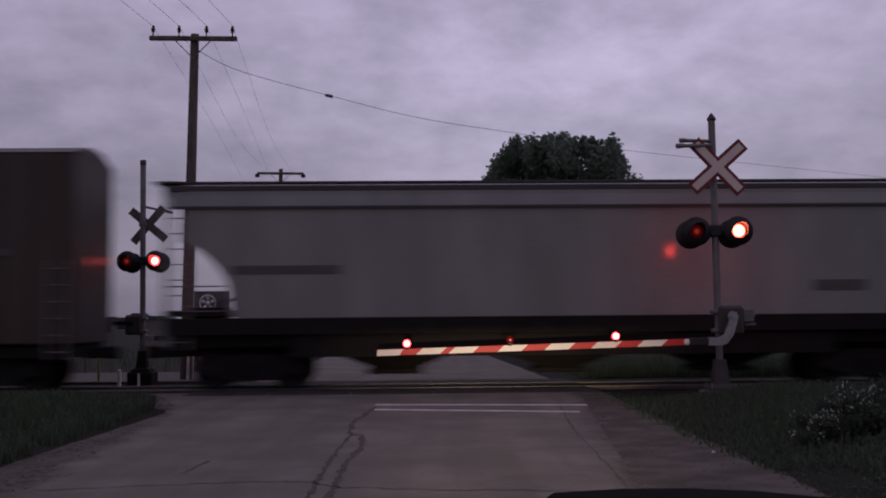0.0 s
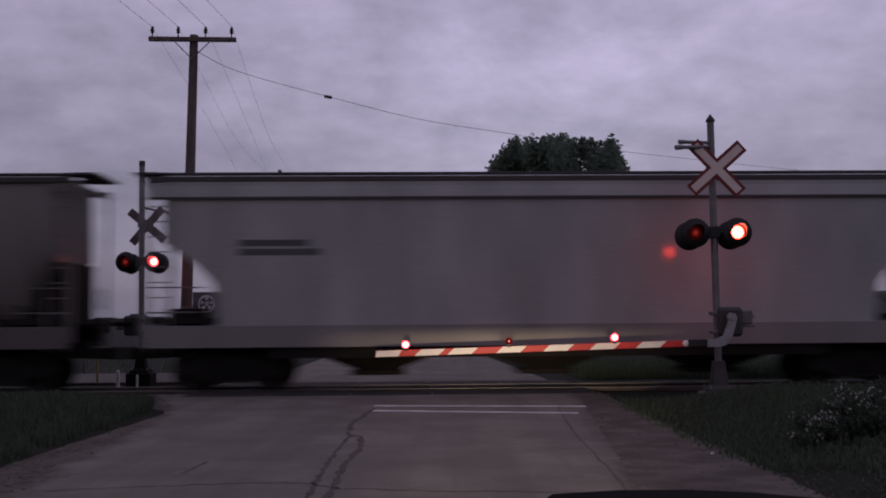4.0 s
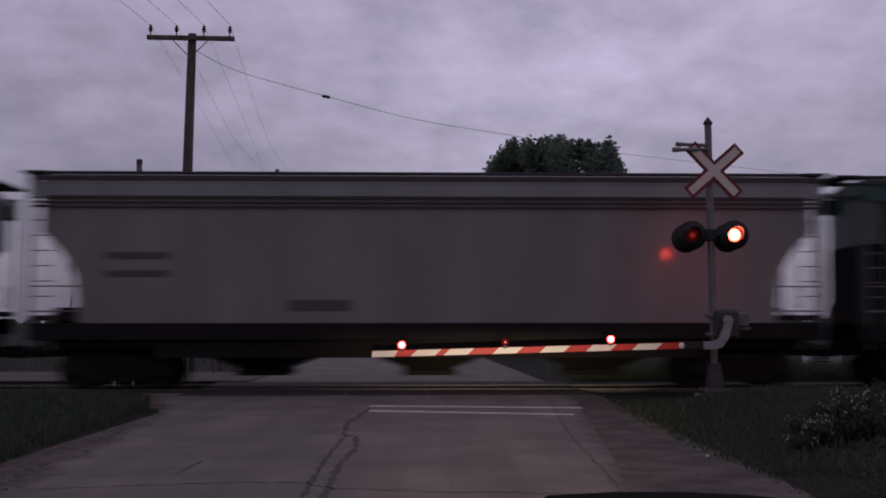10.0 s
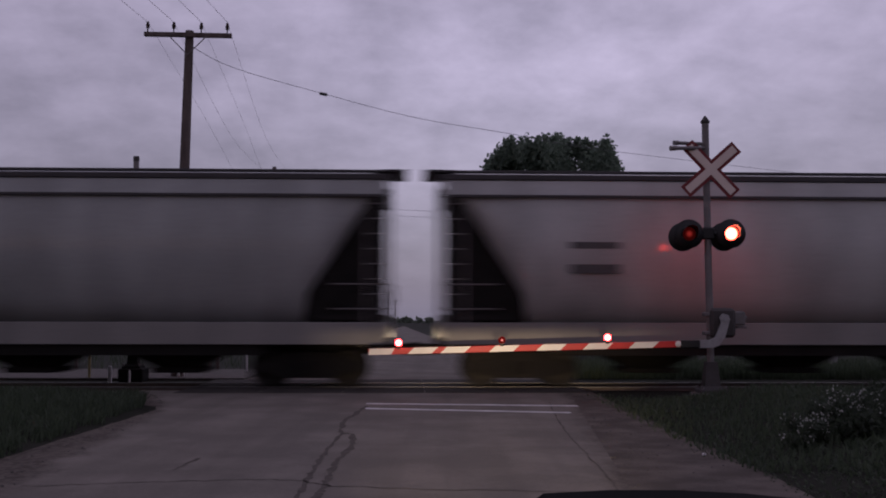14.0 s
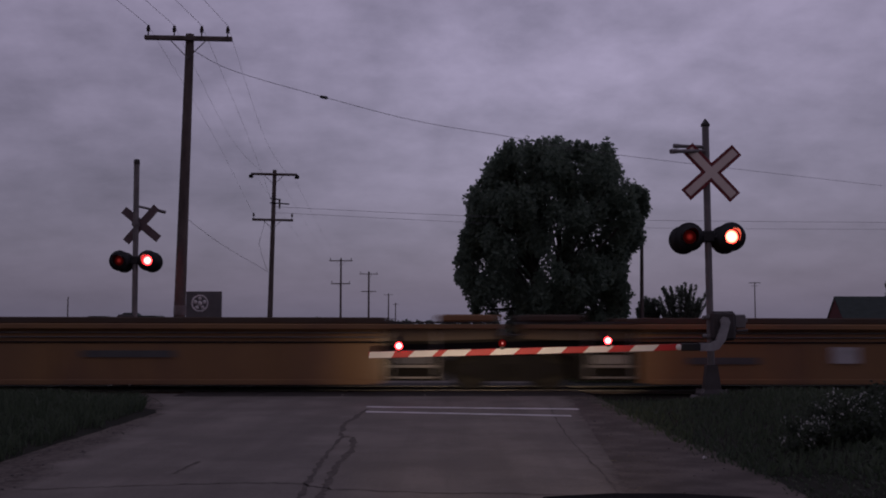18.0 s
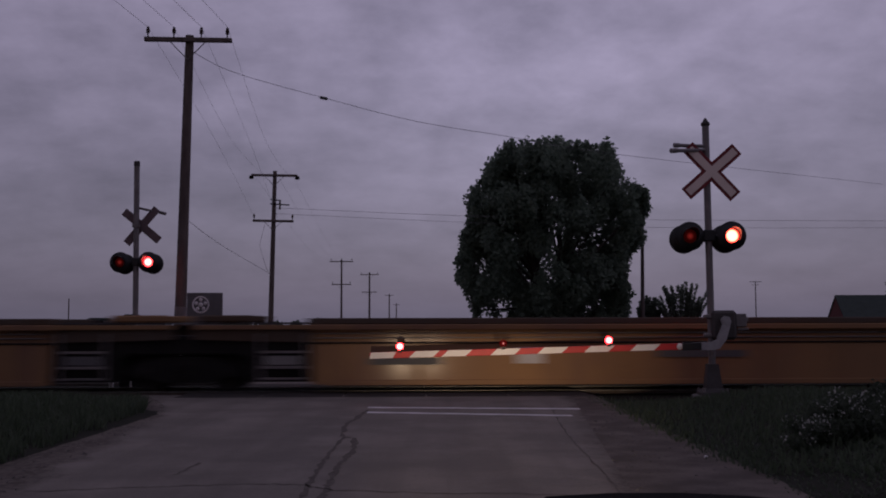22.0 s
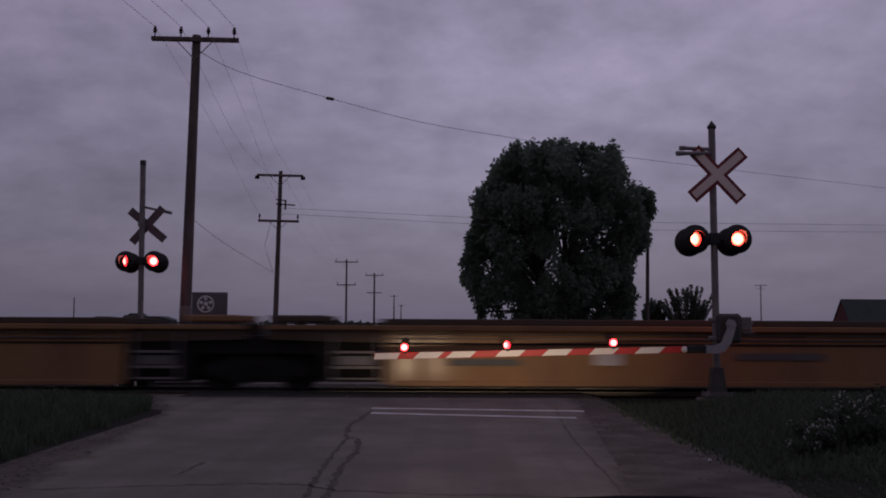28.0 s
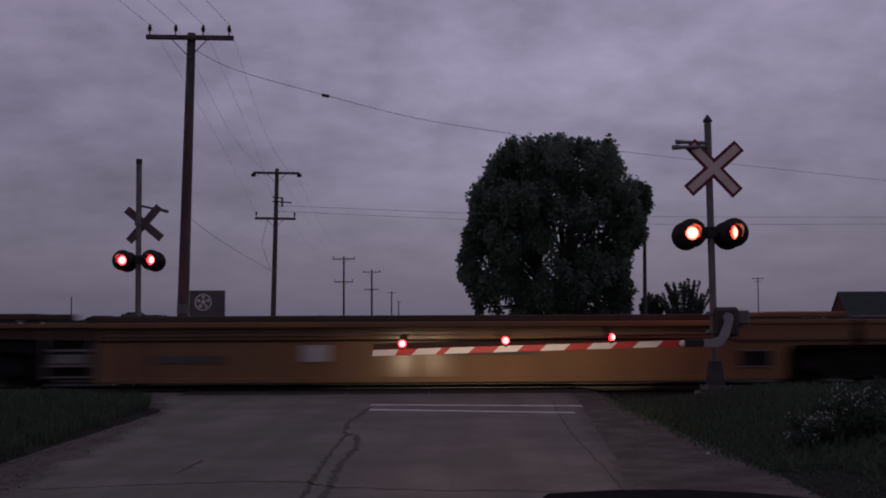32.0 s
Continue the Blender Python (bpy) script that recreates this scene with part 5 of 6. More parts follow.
def hopper(s, length, height, body, label, curved=False, sill=None, deep_sill=False, writing=(), bays=3, light_edge=True, slope=1.4, top_slope=3.28, foot=2.35, dark_end=False, round_end=1.35, lips=1, low=0.0, e=0.52):
    """Covered hopper: body with sloped ends, side sill, roof walk and hatches, ladders, outlet bays, trucks."""
    c = car("covered_hopper", s, label)
    sill = sill or P_SILL
    top = height - 0.28
    low = low or (1.56 if not deep_sill else 1.42)

    def ring(x, zb):
        if curved:
            mid = [(1.30, 2.0), (1.46, 2.5), (HALF, 3.0), (HALF, 3.45), (1.46, 3.9)]
            pts = [(1.05, zb)] + [(y if z > zb + 0.02 else 1.05 + (y - 1.05) * 0.6, max(z, zb + 0.02 * (i + 1))) for i, (y, z) in enumerate(mid)] + [(1.38, top)]
        else:
            pts = [(1.44, zb)] + [(1.44, max(zb + 0.02 * (i + 1), zb + (top - zb) * i / 5)) for i in range(5)] + [(1.44, top)]
        roof = [(1.30, top + 0.12), (0.75, top + 0.22)]
        right = [(x, -y, z) for y, z in pts + roof]
        left_ = [(x, y, z) for y, z in reversed(pts + roof)]
        return right + left_
    drop = top_slope - foot
    bow = [(e + slope * (1 - q ** round_end) ** (1 / round_end), foot + drop * q) for q in (1.0, 0.93, 0.84, 0.7, 0.5, 0.25, 0.0)] if not curved else [(e, top_slope), (e + slope, foot)]
    rings = [ring(x, z) for x, z in bow] + [ring(e + slope + 0.1, low), ring(length - e - slope - 0.1, low)] + [ring(length - x, z) for x, z in reversed(bow)]
    part("body", Shape().loft(rings, soft=curved), body, c)
    # roof edge, running board, hatches
    for y in (-1, 1):
        part("roof_edge", Shape().box(0.1, length - 0.1, y * 1.40 - 0.05, y * 1.40 + 0.05, top - 0.02, top + 0.10, 0.01), ROOF_DARK, c)
        if light_edge:
            part("side_plate", Shape().loft([[(x, y * 1.38, top - 0.36), (x, y * 1.495, top - 0.36), (x, y * 1.425, top - 0.04), (x, y * 1.38, top - 0.04)] for x in (0.2, length - 0.2)]), body, c)
            for k in range(lips):
                part("plate_lip", Shape().box(0.2, length - 0.2, y * 1.46 - 0.045, y * 1.46 + 0.045, top - 0.42 - 0.10 * k, top - (0.365 if lips == 1 else 0.385) - 0.10 * k), ROOF_DARK, c)
        part("side_sill", Shape().box(0.15, length - 0.15, y * 1.46 - 0.05, y * 1.46 + 0.05, low - (0.46 if deep_sill else 0.34), low + 0.03, 0.01), sill if deep_sill else STEEL_DARK, c)
    walk_ = Shape()
    for y in (-0.62, 0.62):
        walk_.box(0.0, length, y - 0.2, y + 0.2, height - 0.05, height, 0.005)
    for x in (0.05, length - 0.05):
        walk_.box(x - 0.3, x + 0.3, -0.9, 0.9, height - 0.05, height)
    part("running_board", walk_, ROOF_DARK, c, "dark grating walkway along the roof")
    for i in range(3):
        x0 = 0.6 + i * (length - 1.2) / 3
        part("hatch", Shape().box(x0 + 0.15, x0 + (length - 1.2) / 3 - 0.15, -0.38, 0.38, height - 0.12, height - 0.005, 0.03), ROOF_DARK, c)
    # ends: platform, corner posts, ladders, brake wheel
    for x, d in ((0.12, 1), (length - 0.12, -1)):
        part("end_post", Shape().box(x - 0.03, x + 0.03, -1.42, -1.34, 1.1, top, 0.01).box(x - 0.03, x + 0.03, 1.34, 1.42, 1.1, top, 0.01).box(x - 0.04, x + 0.04, -1.4, 1.4, top - 0.1, top), body, c)
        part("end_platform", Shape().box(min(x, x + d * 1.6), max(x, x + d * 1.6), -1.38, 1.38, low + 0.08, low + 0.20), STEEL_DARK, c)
        # solid near-black box stands in for the shade inside the hopper end
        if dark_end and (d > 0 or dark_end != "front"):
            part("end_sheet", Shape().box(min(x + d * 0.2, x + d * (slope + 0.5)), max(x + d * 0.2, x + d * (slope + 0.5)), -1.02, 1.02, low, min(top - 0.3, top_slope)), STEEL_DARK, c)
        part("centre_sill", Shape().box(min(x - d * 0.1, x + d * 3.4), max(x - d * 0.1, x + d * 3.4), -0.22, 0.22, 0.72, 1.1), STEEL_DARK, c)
        side_ladder(c, x + d * 0.32, -1.42, 0.9, top - 1.0, "tall%.1f" % top)
        for z in (1.75, 2.3):
            part("grab_rail", Shape().tube((x, -1.38, z), (x + d * 1.3, -1.38, z), 0.016, n=6), GALV, c)
        brace = Shape().tube((x + d * 0.1, -1.25, 1.3), (x + d * 1.45, -1.25, 2.05), 0.03, n=6)
        part("end_brace", brace, STEEL_DARK, c)
    part("brake_wheel", Shape().lathe([(0.24, -0.015), (0.26, 0), (0.24, 0.015)], origin=(length - 0.02, 0.55, 2.1), axis=(1, 0, 0), n=14), STEEL_DARK, c)
    part("air_reservoir", Shape().tube((0.5, -0.6, 1.62), (1.35, -0.6, 1.62), 0.23, n=12), STEEL_DARK, c)
    # outlet bays between the trucks
    first, last = 3.3, length - 3.3
    step = (last - first) / bays
    for i in range(bays):
        a, b = first + i * step + 0.05, first + (i + 1) * step - 0.05
        m = (a + b) / 2
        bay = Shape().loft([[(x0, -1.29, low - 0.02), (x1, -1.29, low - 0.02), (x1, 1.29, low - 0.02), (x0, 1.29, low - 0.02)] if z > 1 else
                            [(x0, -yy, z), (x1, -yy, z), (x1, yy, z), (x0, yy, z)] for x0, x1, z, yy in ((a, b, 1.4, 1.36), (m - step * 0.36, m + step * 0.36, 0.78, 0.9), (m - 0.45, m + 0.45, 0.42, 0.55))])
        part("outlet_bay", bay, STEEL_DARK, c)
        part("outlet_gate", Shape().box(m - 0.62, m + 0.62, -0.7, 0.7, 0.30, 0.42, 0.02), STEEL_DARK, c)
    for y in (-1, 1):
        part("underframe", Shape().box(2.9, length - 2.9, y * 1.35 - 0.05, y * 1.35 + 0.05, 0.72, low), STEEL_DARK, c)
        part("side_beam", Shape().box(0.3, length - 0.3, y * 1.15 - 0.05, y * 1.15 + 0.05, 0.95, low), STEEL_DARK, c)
    truck(c, 1.95)
    truck(c, length - 1.95)
    couplers(c, length)
    marks(c, writing, -1.44 if not curved else -HALF)
    return c


D_, W_, G_ = STENCIL_DARK, STENCIL_PALE, STENCIL_GOLD


def boxcar(s, length, height, label):
    c = car("boxcar", s, label)
    part("body", Shape().box(0, length, -1.48, 1.48, 1.05, height - 0.25, 0.03), P_BROWN, c)
    part("roof", Shape().loft([[(x, -1.5, height - 0.25), (x, -0.5, height), (x, 0.5, height), (x, 1.5, height - 0.25)] for x in (0, length)]), P_BROWN, c)
    for i in range(28):
        x = 0.3 + i * (length - 0.6) / 27
        if abs(x - length / 2) > 1.7:
            part("rib", shared("box_rib_%.1f" % height, lambda: Shape().box(-0.05, 0.05, -0.03, 0.03, 1.1, height - 0.35, 0.01)), P_BROWN, c, at=Matrix.Translation((x, -1.5, 0)))
    part("door", Shape().box(length / 2 - 1.6, length / 2 + 1.6, -1.56, -1.50, 1.1, height - 0.4, 0.01), P_BROWN, c)
    part("underframe", Shape().box(0.1, length - 0.1, -1.3, 1.3, 0.75, 1.05), STEEL_DARK, c)
    for x in (0.35, length - 0.35):
        side_ladder(c, x, -1.53, 0.7, 2.2, "short")
    part("side_sill", Shape().box(3.3, length - 3.3, -1.5, -1.42, 0.62, 1.05), STEEL_DARK, c)
    truck(c, 2.0)
    truck(c, length - 2.0)
    couplers(c, length)
    marks(c, [(length - 5.5, length - 2.2, 1.6, 2.5, W_), (length - 4.5, length - 1.4, 3.0, 3.4, D_)], -1.535)
    return c


def tank_car(s, length, label):
    c = car("tank_car", s, label)
    r, zc = 1.47, 2.58
    prof = [(0.001, 0.0), (0.6, 0.05), (1.05, 0.2), (1.35, 0.36), (r, 0.55), (r, length / 2), (r, length - 0.55), (1.35, length - 0.36), (1.05, length - 0.2), (0.6, length - 0.05), (0.001, length)]
    part("tank", Shape().lathe(prof, origin=(0, 0, zc), axis=(1, 0, 0), n=40), P_BLACK, c, "long black cylindrical tank")
    m = length / 2
    part("dome", Shape().tube((m, 0, zc + r - 0.1), (m, 0, zc + r + 0.32), 0.42, n=20).tube((m, 0, zc + r + 0.32), (m, 0, zc + r + 0.4), 0.46, n=20), P_BLACK, c)
    part("valve", Shape().tube((m + 1.4, 0, zc + r - 0.05), (m + 1.4, 0, zc + r + 0.16), 0.16, n=12), P_BLACK, c)
    plat = part("platform", Shape().box(m - 1.1, m + 1.1, -1.25, -0.55, zc + r - 0.22, zc + r - 0.17).box(m - 1.1, m + 1.1, 0.55, 1.25, zc + r - 0.22, zc + r - 0.17), STEEL_DARK, c)
    for y in (-1.25, 1.25):
        rails = Shape()
        for x in (m - 1.1, m, m + 1.1):
            rails.tube((x, y, zc + r - 0.2), (x, y, zc + r + 0.78), 0.022, n=6)
        for z in (0.38, 0.78):
            rails.tube((m - 1.5, y, zc + r + z), (m + 1.5, y, zc + r + z), 0.022, n=6)
        part("handrail", rails, GALV, plat)
    part("ladder", ladder(0.42, 2.7, 8), GALV, c, at=Matrix.Translation((m, -1.55, 1.2)) @ pose(0, 0, 0, 0, 0, 90))
    part("underframe", Shape().box(0.0, length, -0.3, 0.3, 0.75, 1.15).box(0.9, 2.9, -1.2, 1.2, 1.0, 1.35, 0.03).box(length - 2.9, length - 0.9, -1.2, 1.2, 1.0, 1.35, 0.03), STEEL_DARK, c)
    for x in (1.6, length - 2.2):
        part("saddle", Shape().box(x, x + 0.6, -1.1, 1.1, 1.1, 1.6, 0.03), STEEL_DARK, c)
    part("side_rail", Shape().tube((0.6, -1.48, 1.9), (length - 0.6, -1.48, 1.9), 0.025, n=6), STEEL_DARK, c)
    for x in (0.25, length - 0.25):
        part("end_platform", Shape().box(x - 0.25, x + 0.25, -1.4, 1.4, 1.06, 1.12), STEEL_DARK, c)
        side_ladder(c, x, -1.42, 0.55, 1.1, "low")
    truck(c, 1.9)
    truck(c, length - 1.9)
    couplers(c, length)
    marks(c, [(3.2, 5.4, 2.5, 2.7, STENCIL_DARK), (length - 6.2, length - 3.8, 2.9, 3.1, STENCIL_DARK)], -1.475)
    return c


def well_set(trucks, label):
    """Three empty well units on four shared trucks, as one articulated car."""
    s0 = trucks[0] - 1.9
    c = car("well_car", s0, label)
    for i, a in enumerate(trucks):
        x = a - s0
        truck(c, x)
        # yellow end frames over the truck, one from each unit that rests on it
        for d in (-1, 1):
            free = (i == 0 and d < 0) or (i == 3 and d > 0)
            if i in (1, 2):
                # shared truck: open dark end with yellow frames above and pale steps
                g0, g1 = x + d * 0.22, x + d * 2.85
                for y in (-1, 1):
                    part("end_frame", Shape().slab([(g0, 1.16), (g0, 1.48), (g1, 1.48), (g1, 1.10), (x + d * 1.6, 1.12)], y * 1.24 - 0.05, y * 1.24 + 0.05), P_CAP, c)
                    part("frame_rail", Shape().box(min(g0, g1), max(g0, g1), y * 1.34 - 0.05, y * 1.34 + 0.05, 1.38, 1.48, 0.01), P_YELLOW, c)
                    part("stacking_frame", Shape().box(min(x + d * 0.3, x + d * 1.6), max(x + d * 0.3, x + d * 1.6), y * 1.18 - 0.07, y * 1.18 + 0.07, 1.545, 1.70, 0.03), P_CAP if d > 0 else P_YELLOW, c)
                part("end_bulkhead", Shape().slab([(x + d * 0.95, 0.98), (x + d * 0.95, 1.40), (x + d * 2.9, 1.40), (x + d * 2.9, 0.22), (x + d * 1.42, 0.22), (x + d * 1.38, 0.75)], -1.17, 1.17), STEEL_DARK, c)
                part("grating", Shape().box(min(g0, g1) + 0.05, max(g0, g1) - 0.05, -1.18, 1.18, 1.50, 1.54), ROOF_DARK, c)
                xx = x + d * 2.2
                st = part("step", Shape().box(xx - 0.50, xx + 0.50, -1.36, -1.28, 0.86, 0.91).box(xx - 0.50, xx + 0.50, -1.36, -1.28, 0.52, 0.58).box(xx - 0.50, xx + 0.50, -1.36, -1.28, 0.28, 0.32).box(xx - 0.53, xx - 0.49, -1.38, -1.28, 0.26, 1.3).box(xx + 0.49, xx + 0.53, -1.38, -1.28, 0.26, 1.3), GALV, c, "pale steel side steps")
                part("placard", Shape().box(xx - 0.40, xx + 0.40, -1.31, -1.28, 0.60, 0.80, 0.005), P_SILL if d > 0 else GREY_BOARD, st, "plate fixed beside the steps")
                continue
            reach = 1.45 if free else 2.86
            lo_, hi_ = min(x + d * 0.12, x + d * reach), max(x + d * 0.12, x + d * reach)
            for y in (-1, 1):
                # yellow side sheet, cut out round over the truck
                sheet = [(x + d * 0.12, 0.93), (x + d * 0.12, 1.40), (x + d * reach, 1.40)]
                sheet += [(x + d * reach, 0.96)] if free else [(x + d * reach, 0.18), (x + d * 1.64, 0.18)] + [(x + d * (1.64 - 0.24 * (1 - math.cos(q))), 0.62 + 0.31 * math.sin(q)) for q in (0, 0.4, 0.8, 1.2, 1.57)]
                part("end_sheet", Shape().slab(sheet, y * 1.40 - 0.03, y * 1.40 + 0.03), P_YELLOW, c, "weathered yellow sheet over the truck")
                part("frame_rail", Shape().box(lo_, hi_, y * 1.41 - 0.07, y * 1.41 + 0.07, 1.40, 1.50, 0.015), P_YELLOW, c)
                part("frame_lip", Shape().box(lo_, hi_, y * 1.44 - 0.04, y * 1.44 + 0.04, 1.02, 1.07, 0.01), P_CAP, c)
                if not free:
                    part("stacking_frame", Shape().box(min(x + d * 0.25, x + d * 2.1), max(x + d * 0.25, x + d * 2.1), y * 1.22 - 0.07, y * 1.22 + 0.07, 1.545, 1.68, 0.03), P_CAP if d > 0 else P_YELLOW, c)
            part("grating", Shape().box(lo_ + 0.05, hi_ - 0.05, -1.30, 1.30, 1.50, 1.54), ROOF_DARK, c)
            if free:
                # the draft sill and coupler below the short frame
                part("draft_sill", Shape().box(min(x, x + d * 1.9), max(x, x + d * 1.9), -0.3, 0.3, 0.78, 1.12, 0.03), STEEL_DARK, c)
                part("brake_platform", Shape().box(min(x + d * 0.2, x + d * 1.0), max(x + d * 0.2, x + d * 1.0), -1.28, -0.8, 1.545, 1.59, 0.01), GALV, c, "pale grated step over the end truck")
                continue
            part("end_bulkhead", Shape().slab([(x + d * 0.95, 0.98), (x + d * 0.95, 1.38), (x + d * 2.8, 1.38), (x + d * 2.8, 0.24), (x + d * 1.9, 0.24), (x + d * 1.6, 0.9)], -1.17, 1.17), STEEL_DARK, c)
            xx = x + d * 2.35
            st = part("step", Shape().box(xx - 0.36, xx + 0.36, -1.47, -1.436, 0.80, 0.845).box(xx - 0.36, xx + 0.36, -1.47, -1.436, 0.44, 0.475).box(xx - 0.38, xx - 0.35, -1.475, -1.436, 0.42, 0.86).box(xx + 0.35, xx + 0.38, -1.475, -1.436, 0.42, 0.86), GALV, c, "pale steel side steps")
            # near-black plate on the closed sheet imitates a shaded opening
            part("step_well", Shape().box(xx - 0.35, xx + 0.35, -1.445, -1.432, 0.47, 0.80), STEEL_DARK, st, "dark plate standing in for the shade behind the steps")
            if d > 0:
                part("placard", Shape().box(xx - 0.30, xx + 0.30, -1.462, -1.447, 0.56, 0.72, 0.005), P_SILL, st, "pale plate fixed between the steps")
        part("bolster", Shape().box(x - 1.2, x + 1.2, -1.15, 1.15, 0.82, 1.24, 0.03), STEEL_DARK, c)
    for i in range(3):
        a, b = trucks[i] - s0 + 2.85, trucks[i + 1] - s0 - 2.85
        for y in (-1, 1):
            w = part("side_wall", Shape().loft([[(x, y * 1.42, 0.18), (x, y * 1.483, 0.18), (x, y * 1.468, 1.06), (x, y * 1.42, 1.06)] for x in (a, b)]), P_YELLOW, c, "weathered yellow side of the well")
            part("recess_wall", Shape().box(a, b, y * 1.30 - 0.03, y * 1.30 + 0.03, 1.0, 1.40), P_YELLOW, w)
            part("top_chord", Shape().box(a - 0.1, b + 0.1, y * 1.42 - 0.10, y * 1.42 + 0.10, 1.36, 1.49, 0.02), P_YELLOW, w)
            part("chord_cap", Shape().box(a - 0.1, b + 0.1, y * 1.37 - 0.09, y * 1.37 + 0.09, 1.49, 1.63, 0.02), P_CAP, w, "dark brown cap along the top of the side")
            part("shelf_lip", Shape().box(a, b, y * 1.40 - 0.10, y * 1.40 + 0.06, 1.06, 1.10, 0.01), STEEL_DARK, w)
            for pz in (1.19, 1.29):
                part("brake_pipe", Shape().tube((a + 0.1, y * 1.37, pz), (b - 0.1, y * 1.37, pz), 0.017, n=6), GALV, w)
            part("bottom_sill", Shape().box(a + 0.2, b - 0.2, y * 1.45 - 0.06, y * 1.45 + 0.05, 0.15, 0.27, 0.015), P_YELLOW, w)
        n = 9
        for k in range(n):
            x = a + (b - a) * (k + 0.5) / n
            part("rib", shared("well_rib", lambda: Shape().box(-0.04, 0.04, -0.03, 0.0, 0.27, 1.05, 0.008)), P_YELLOW, c, at=Matrix.Translation((x, -1.478, 0)))
        part("floor", Shape().box(a, b, -1.4, 1.4, 0.22, 0.30), STEEL_DARK, c)
        mid = (a + b) / 2
        part("plate", Shape().box(mid - 2.55, mid - 1.95, -1.525, -1.512, 0.62, 0.98), STENCIL_PALE, c, "pale square plate on the side")
        marks(c, [(mid + 0.6, mid + 2.6, 0.75, 0.9, STENCIL_DARK), (mid - 5.8, mid - 4.2, 0.6, 0.75, STENCIL_DARK)], -1.507)
    couplers(c, trucks[3] + 1.9 - s0)
    return c


def autorack(s, length, label):
    c = car("autorack", s, label)
    top, eave, low = 6.12, 5.44, 0.92
    part("roof", Shape().loft([[(x, -1.50, eave), (x, -1.30, top - 0.06), (x, -0.7, top), (x, 0.7, top), (x, 1.30, top - 0.06), (x, 1.50, eave)] for x in (0.15, length - 0.15)]), P_RACK_ROOF, c, "pale grey sloped roof")
    for i in range(14):
        x = 0.8 + i * (length - 1.6) / 13
        part("roof_seam", shared("roof_seam", lambda: Shape().loft([[(dx, -1.515, eave + 0.01), (dx, -1.315, top - 0.05), (dx, -0.7, top + 0.015), (dx, -0.66, top - 0.02), (dx, -1.27, top - 0.09), (dx, -1.47, eave)] for dx in (-0.03, 0.03)])), P_RACK_ROOF, c, at=Matrix.Translation((x, 0, 0)))
    for y in (-1, 1):
        part("top_rail", Shape().box(0.05, length - 0.05, y * 1.49 - 0.04, y * 1.49 + 0.04, eave - 0.16, eave, 0.01), GREY_BOARD, c)
        part("side_sill", Shape().box(0.0, length, y * 1.49 - 0.05, y * 1.49 + 0.05, 0.62, 0.95, 0.01), P_PLUM, c, "grimy brown side sill")
    part("deck", Shape().box(0.1, length - 0.1, -1.4, 1.4, 0.75, 0.92), STEEL_DARK, c)
    for z in (2.45, 3.95):
        part("deck", Shape().box(0.3, length - 0.3, -1.36, 1.36, z, z + 0.08), STEEL_DARK, c)
    part("far_wall", Shape().box(0.1, length - 0.1, 1.40, 1.44, low, eave), RACK_PANEL, c)
    for x in (0.0, length):
        part("end_door", Shape().box(x - 0.05, x + 0.05, -1.42, 1.42, low, eave, 0.02), P_RACK, c)
    # near side: yellow end panels, posts, ribbed galvanised screens
    for a in (0.05, length - 1.95):
        part("end_panel", Shape().box(a, a + 1.9, -1.50, -1.40, low, eave - 0.1, 0.01), P_RACK, c, "dull yellow end panel")
    edges = [1.95, 4.5, 6.8, 9.8, 12.9, 16.0, 19.0, 21.0, 23.1, length - 1.95]

    def screen(w, bright):
        s = Shape()
        z = low
        prof = []
        unit = (eave - 0.1 - low) / 4
        for k in range(4):
            z0 = low + unit * k
            prof += [(0.0, z0 + 0.02), (0.018, z0 + unit * 0.22)]
            for j in range(4):
                q = z0 + unit * (0.27 + 0.154 * j)
                h = unit * ((0.10, 0.11, 0.13, 0.18)[k] if j == 3 else 0.098)
                prof += [(0.07, q), (0.074, q + unit * 0.012), (0.04, q + h * 0.6), (0.012, q + h)]
        v = []
        for x in (0.06, w - 0.06):
            v += [(x, -1.40 - d, zz) for d, zz in prof]
        m = len(prof)
        s.add(v, [(i, i + 1, m + i + 1, m + i) for i in range(m - 1)])
        me = s.mesh("rack_screen")
        me.materials.append(bright)
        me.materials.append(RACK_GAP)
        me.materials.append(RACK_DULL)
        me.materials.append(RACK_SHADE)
        # one ribbed sheet: bright tops, greyer flats, undersides coloured darker for their shade
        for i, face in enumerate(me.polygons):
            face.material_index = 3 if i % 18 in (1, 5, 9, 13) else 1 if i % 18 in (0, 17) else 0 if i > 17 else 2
        return me
    for i in range(9):
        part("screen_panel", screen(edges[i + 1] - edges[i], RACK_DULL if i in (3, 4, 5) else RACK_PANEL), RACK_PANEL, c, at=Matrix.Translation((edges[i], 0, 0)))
    for i, x in enumerate(edges):
        part("side_post", shared("rack_post", lambda: Shape().box(-0.10, 0.10, -1.49, -1.40, low, eave - 0.1, 0.01)), P_RACK, c, at=Matrix.Translation((x, 0, 0)))
    part("name_board", Shape().box(edges[1] - 0.05, edges[2] + 0.05, -1.50, -1.45, 3.30, 5.32, 0.01), P_RACK, c, "dull mustard board with a grey square")
    part("board_square", Shape().box(edges[1] + 0.55, edges[1] + 1.9, -1.512, -1.502, 3.42, 4.42), P_UMBER, c)
    marks(c, [(edges[1] + 0.6, edges[1] + 1.85, 4.5, 5.1, D_)], -1.502)
    marks(c, [(6.0, 6.6, 0.70, 0.86, ORANGE_TAPE), (length - 7.3, length - 6.8, 0.68, 0.9, ORANGE_TAPE)], -1.541)
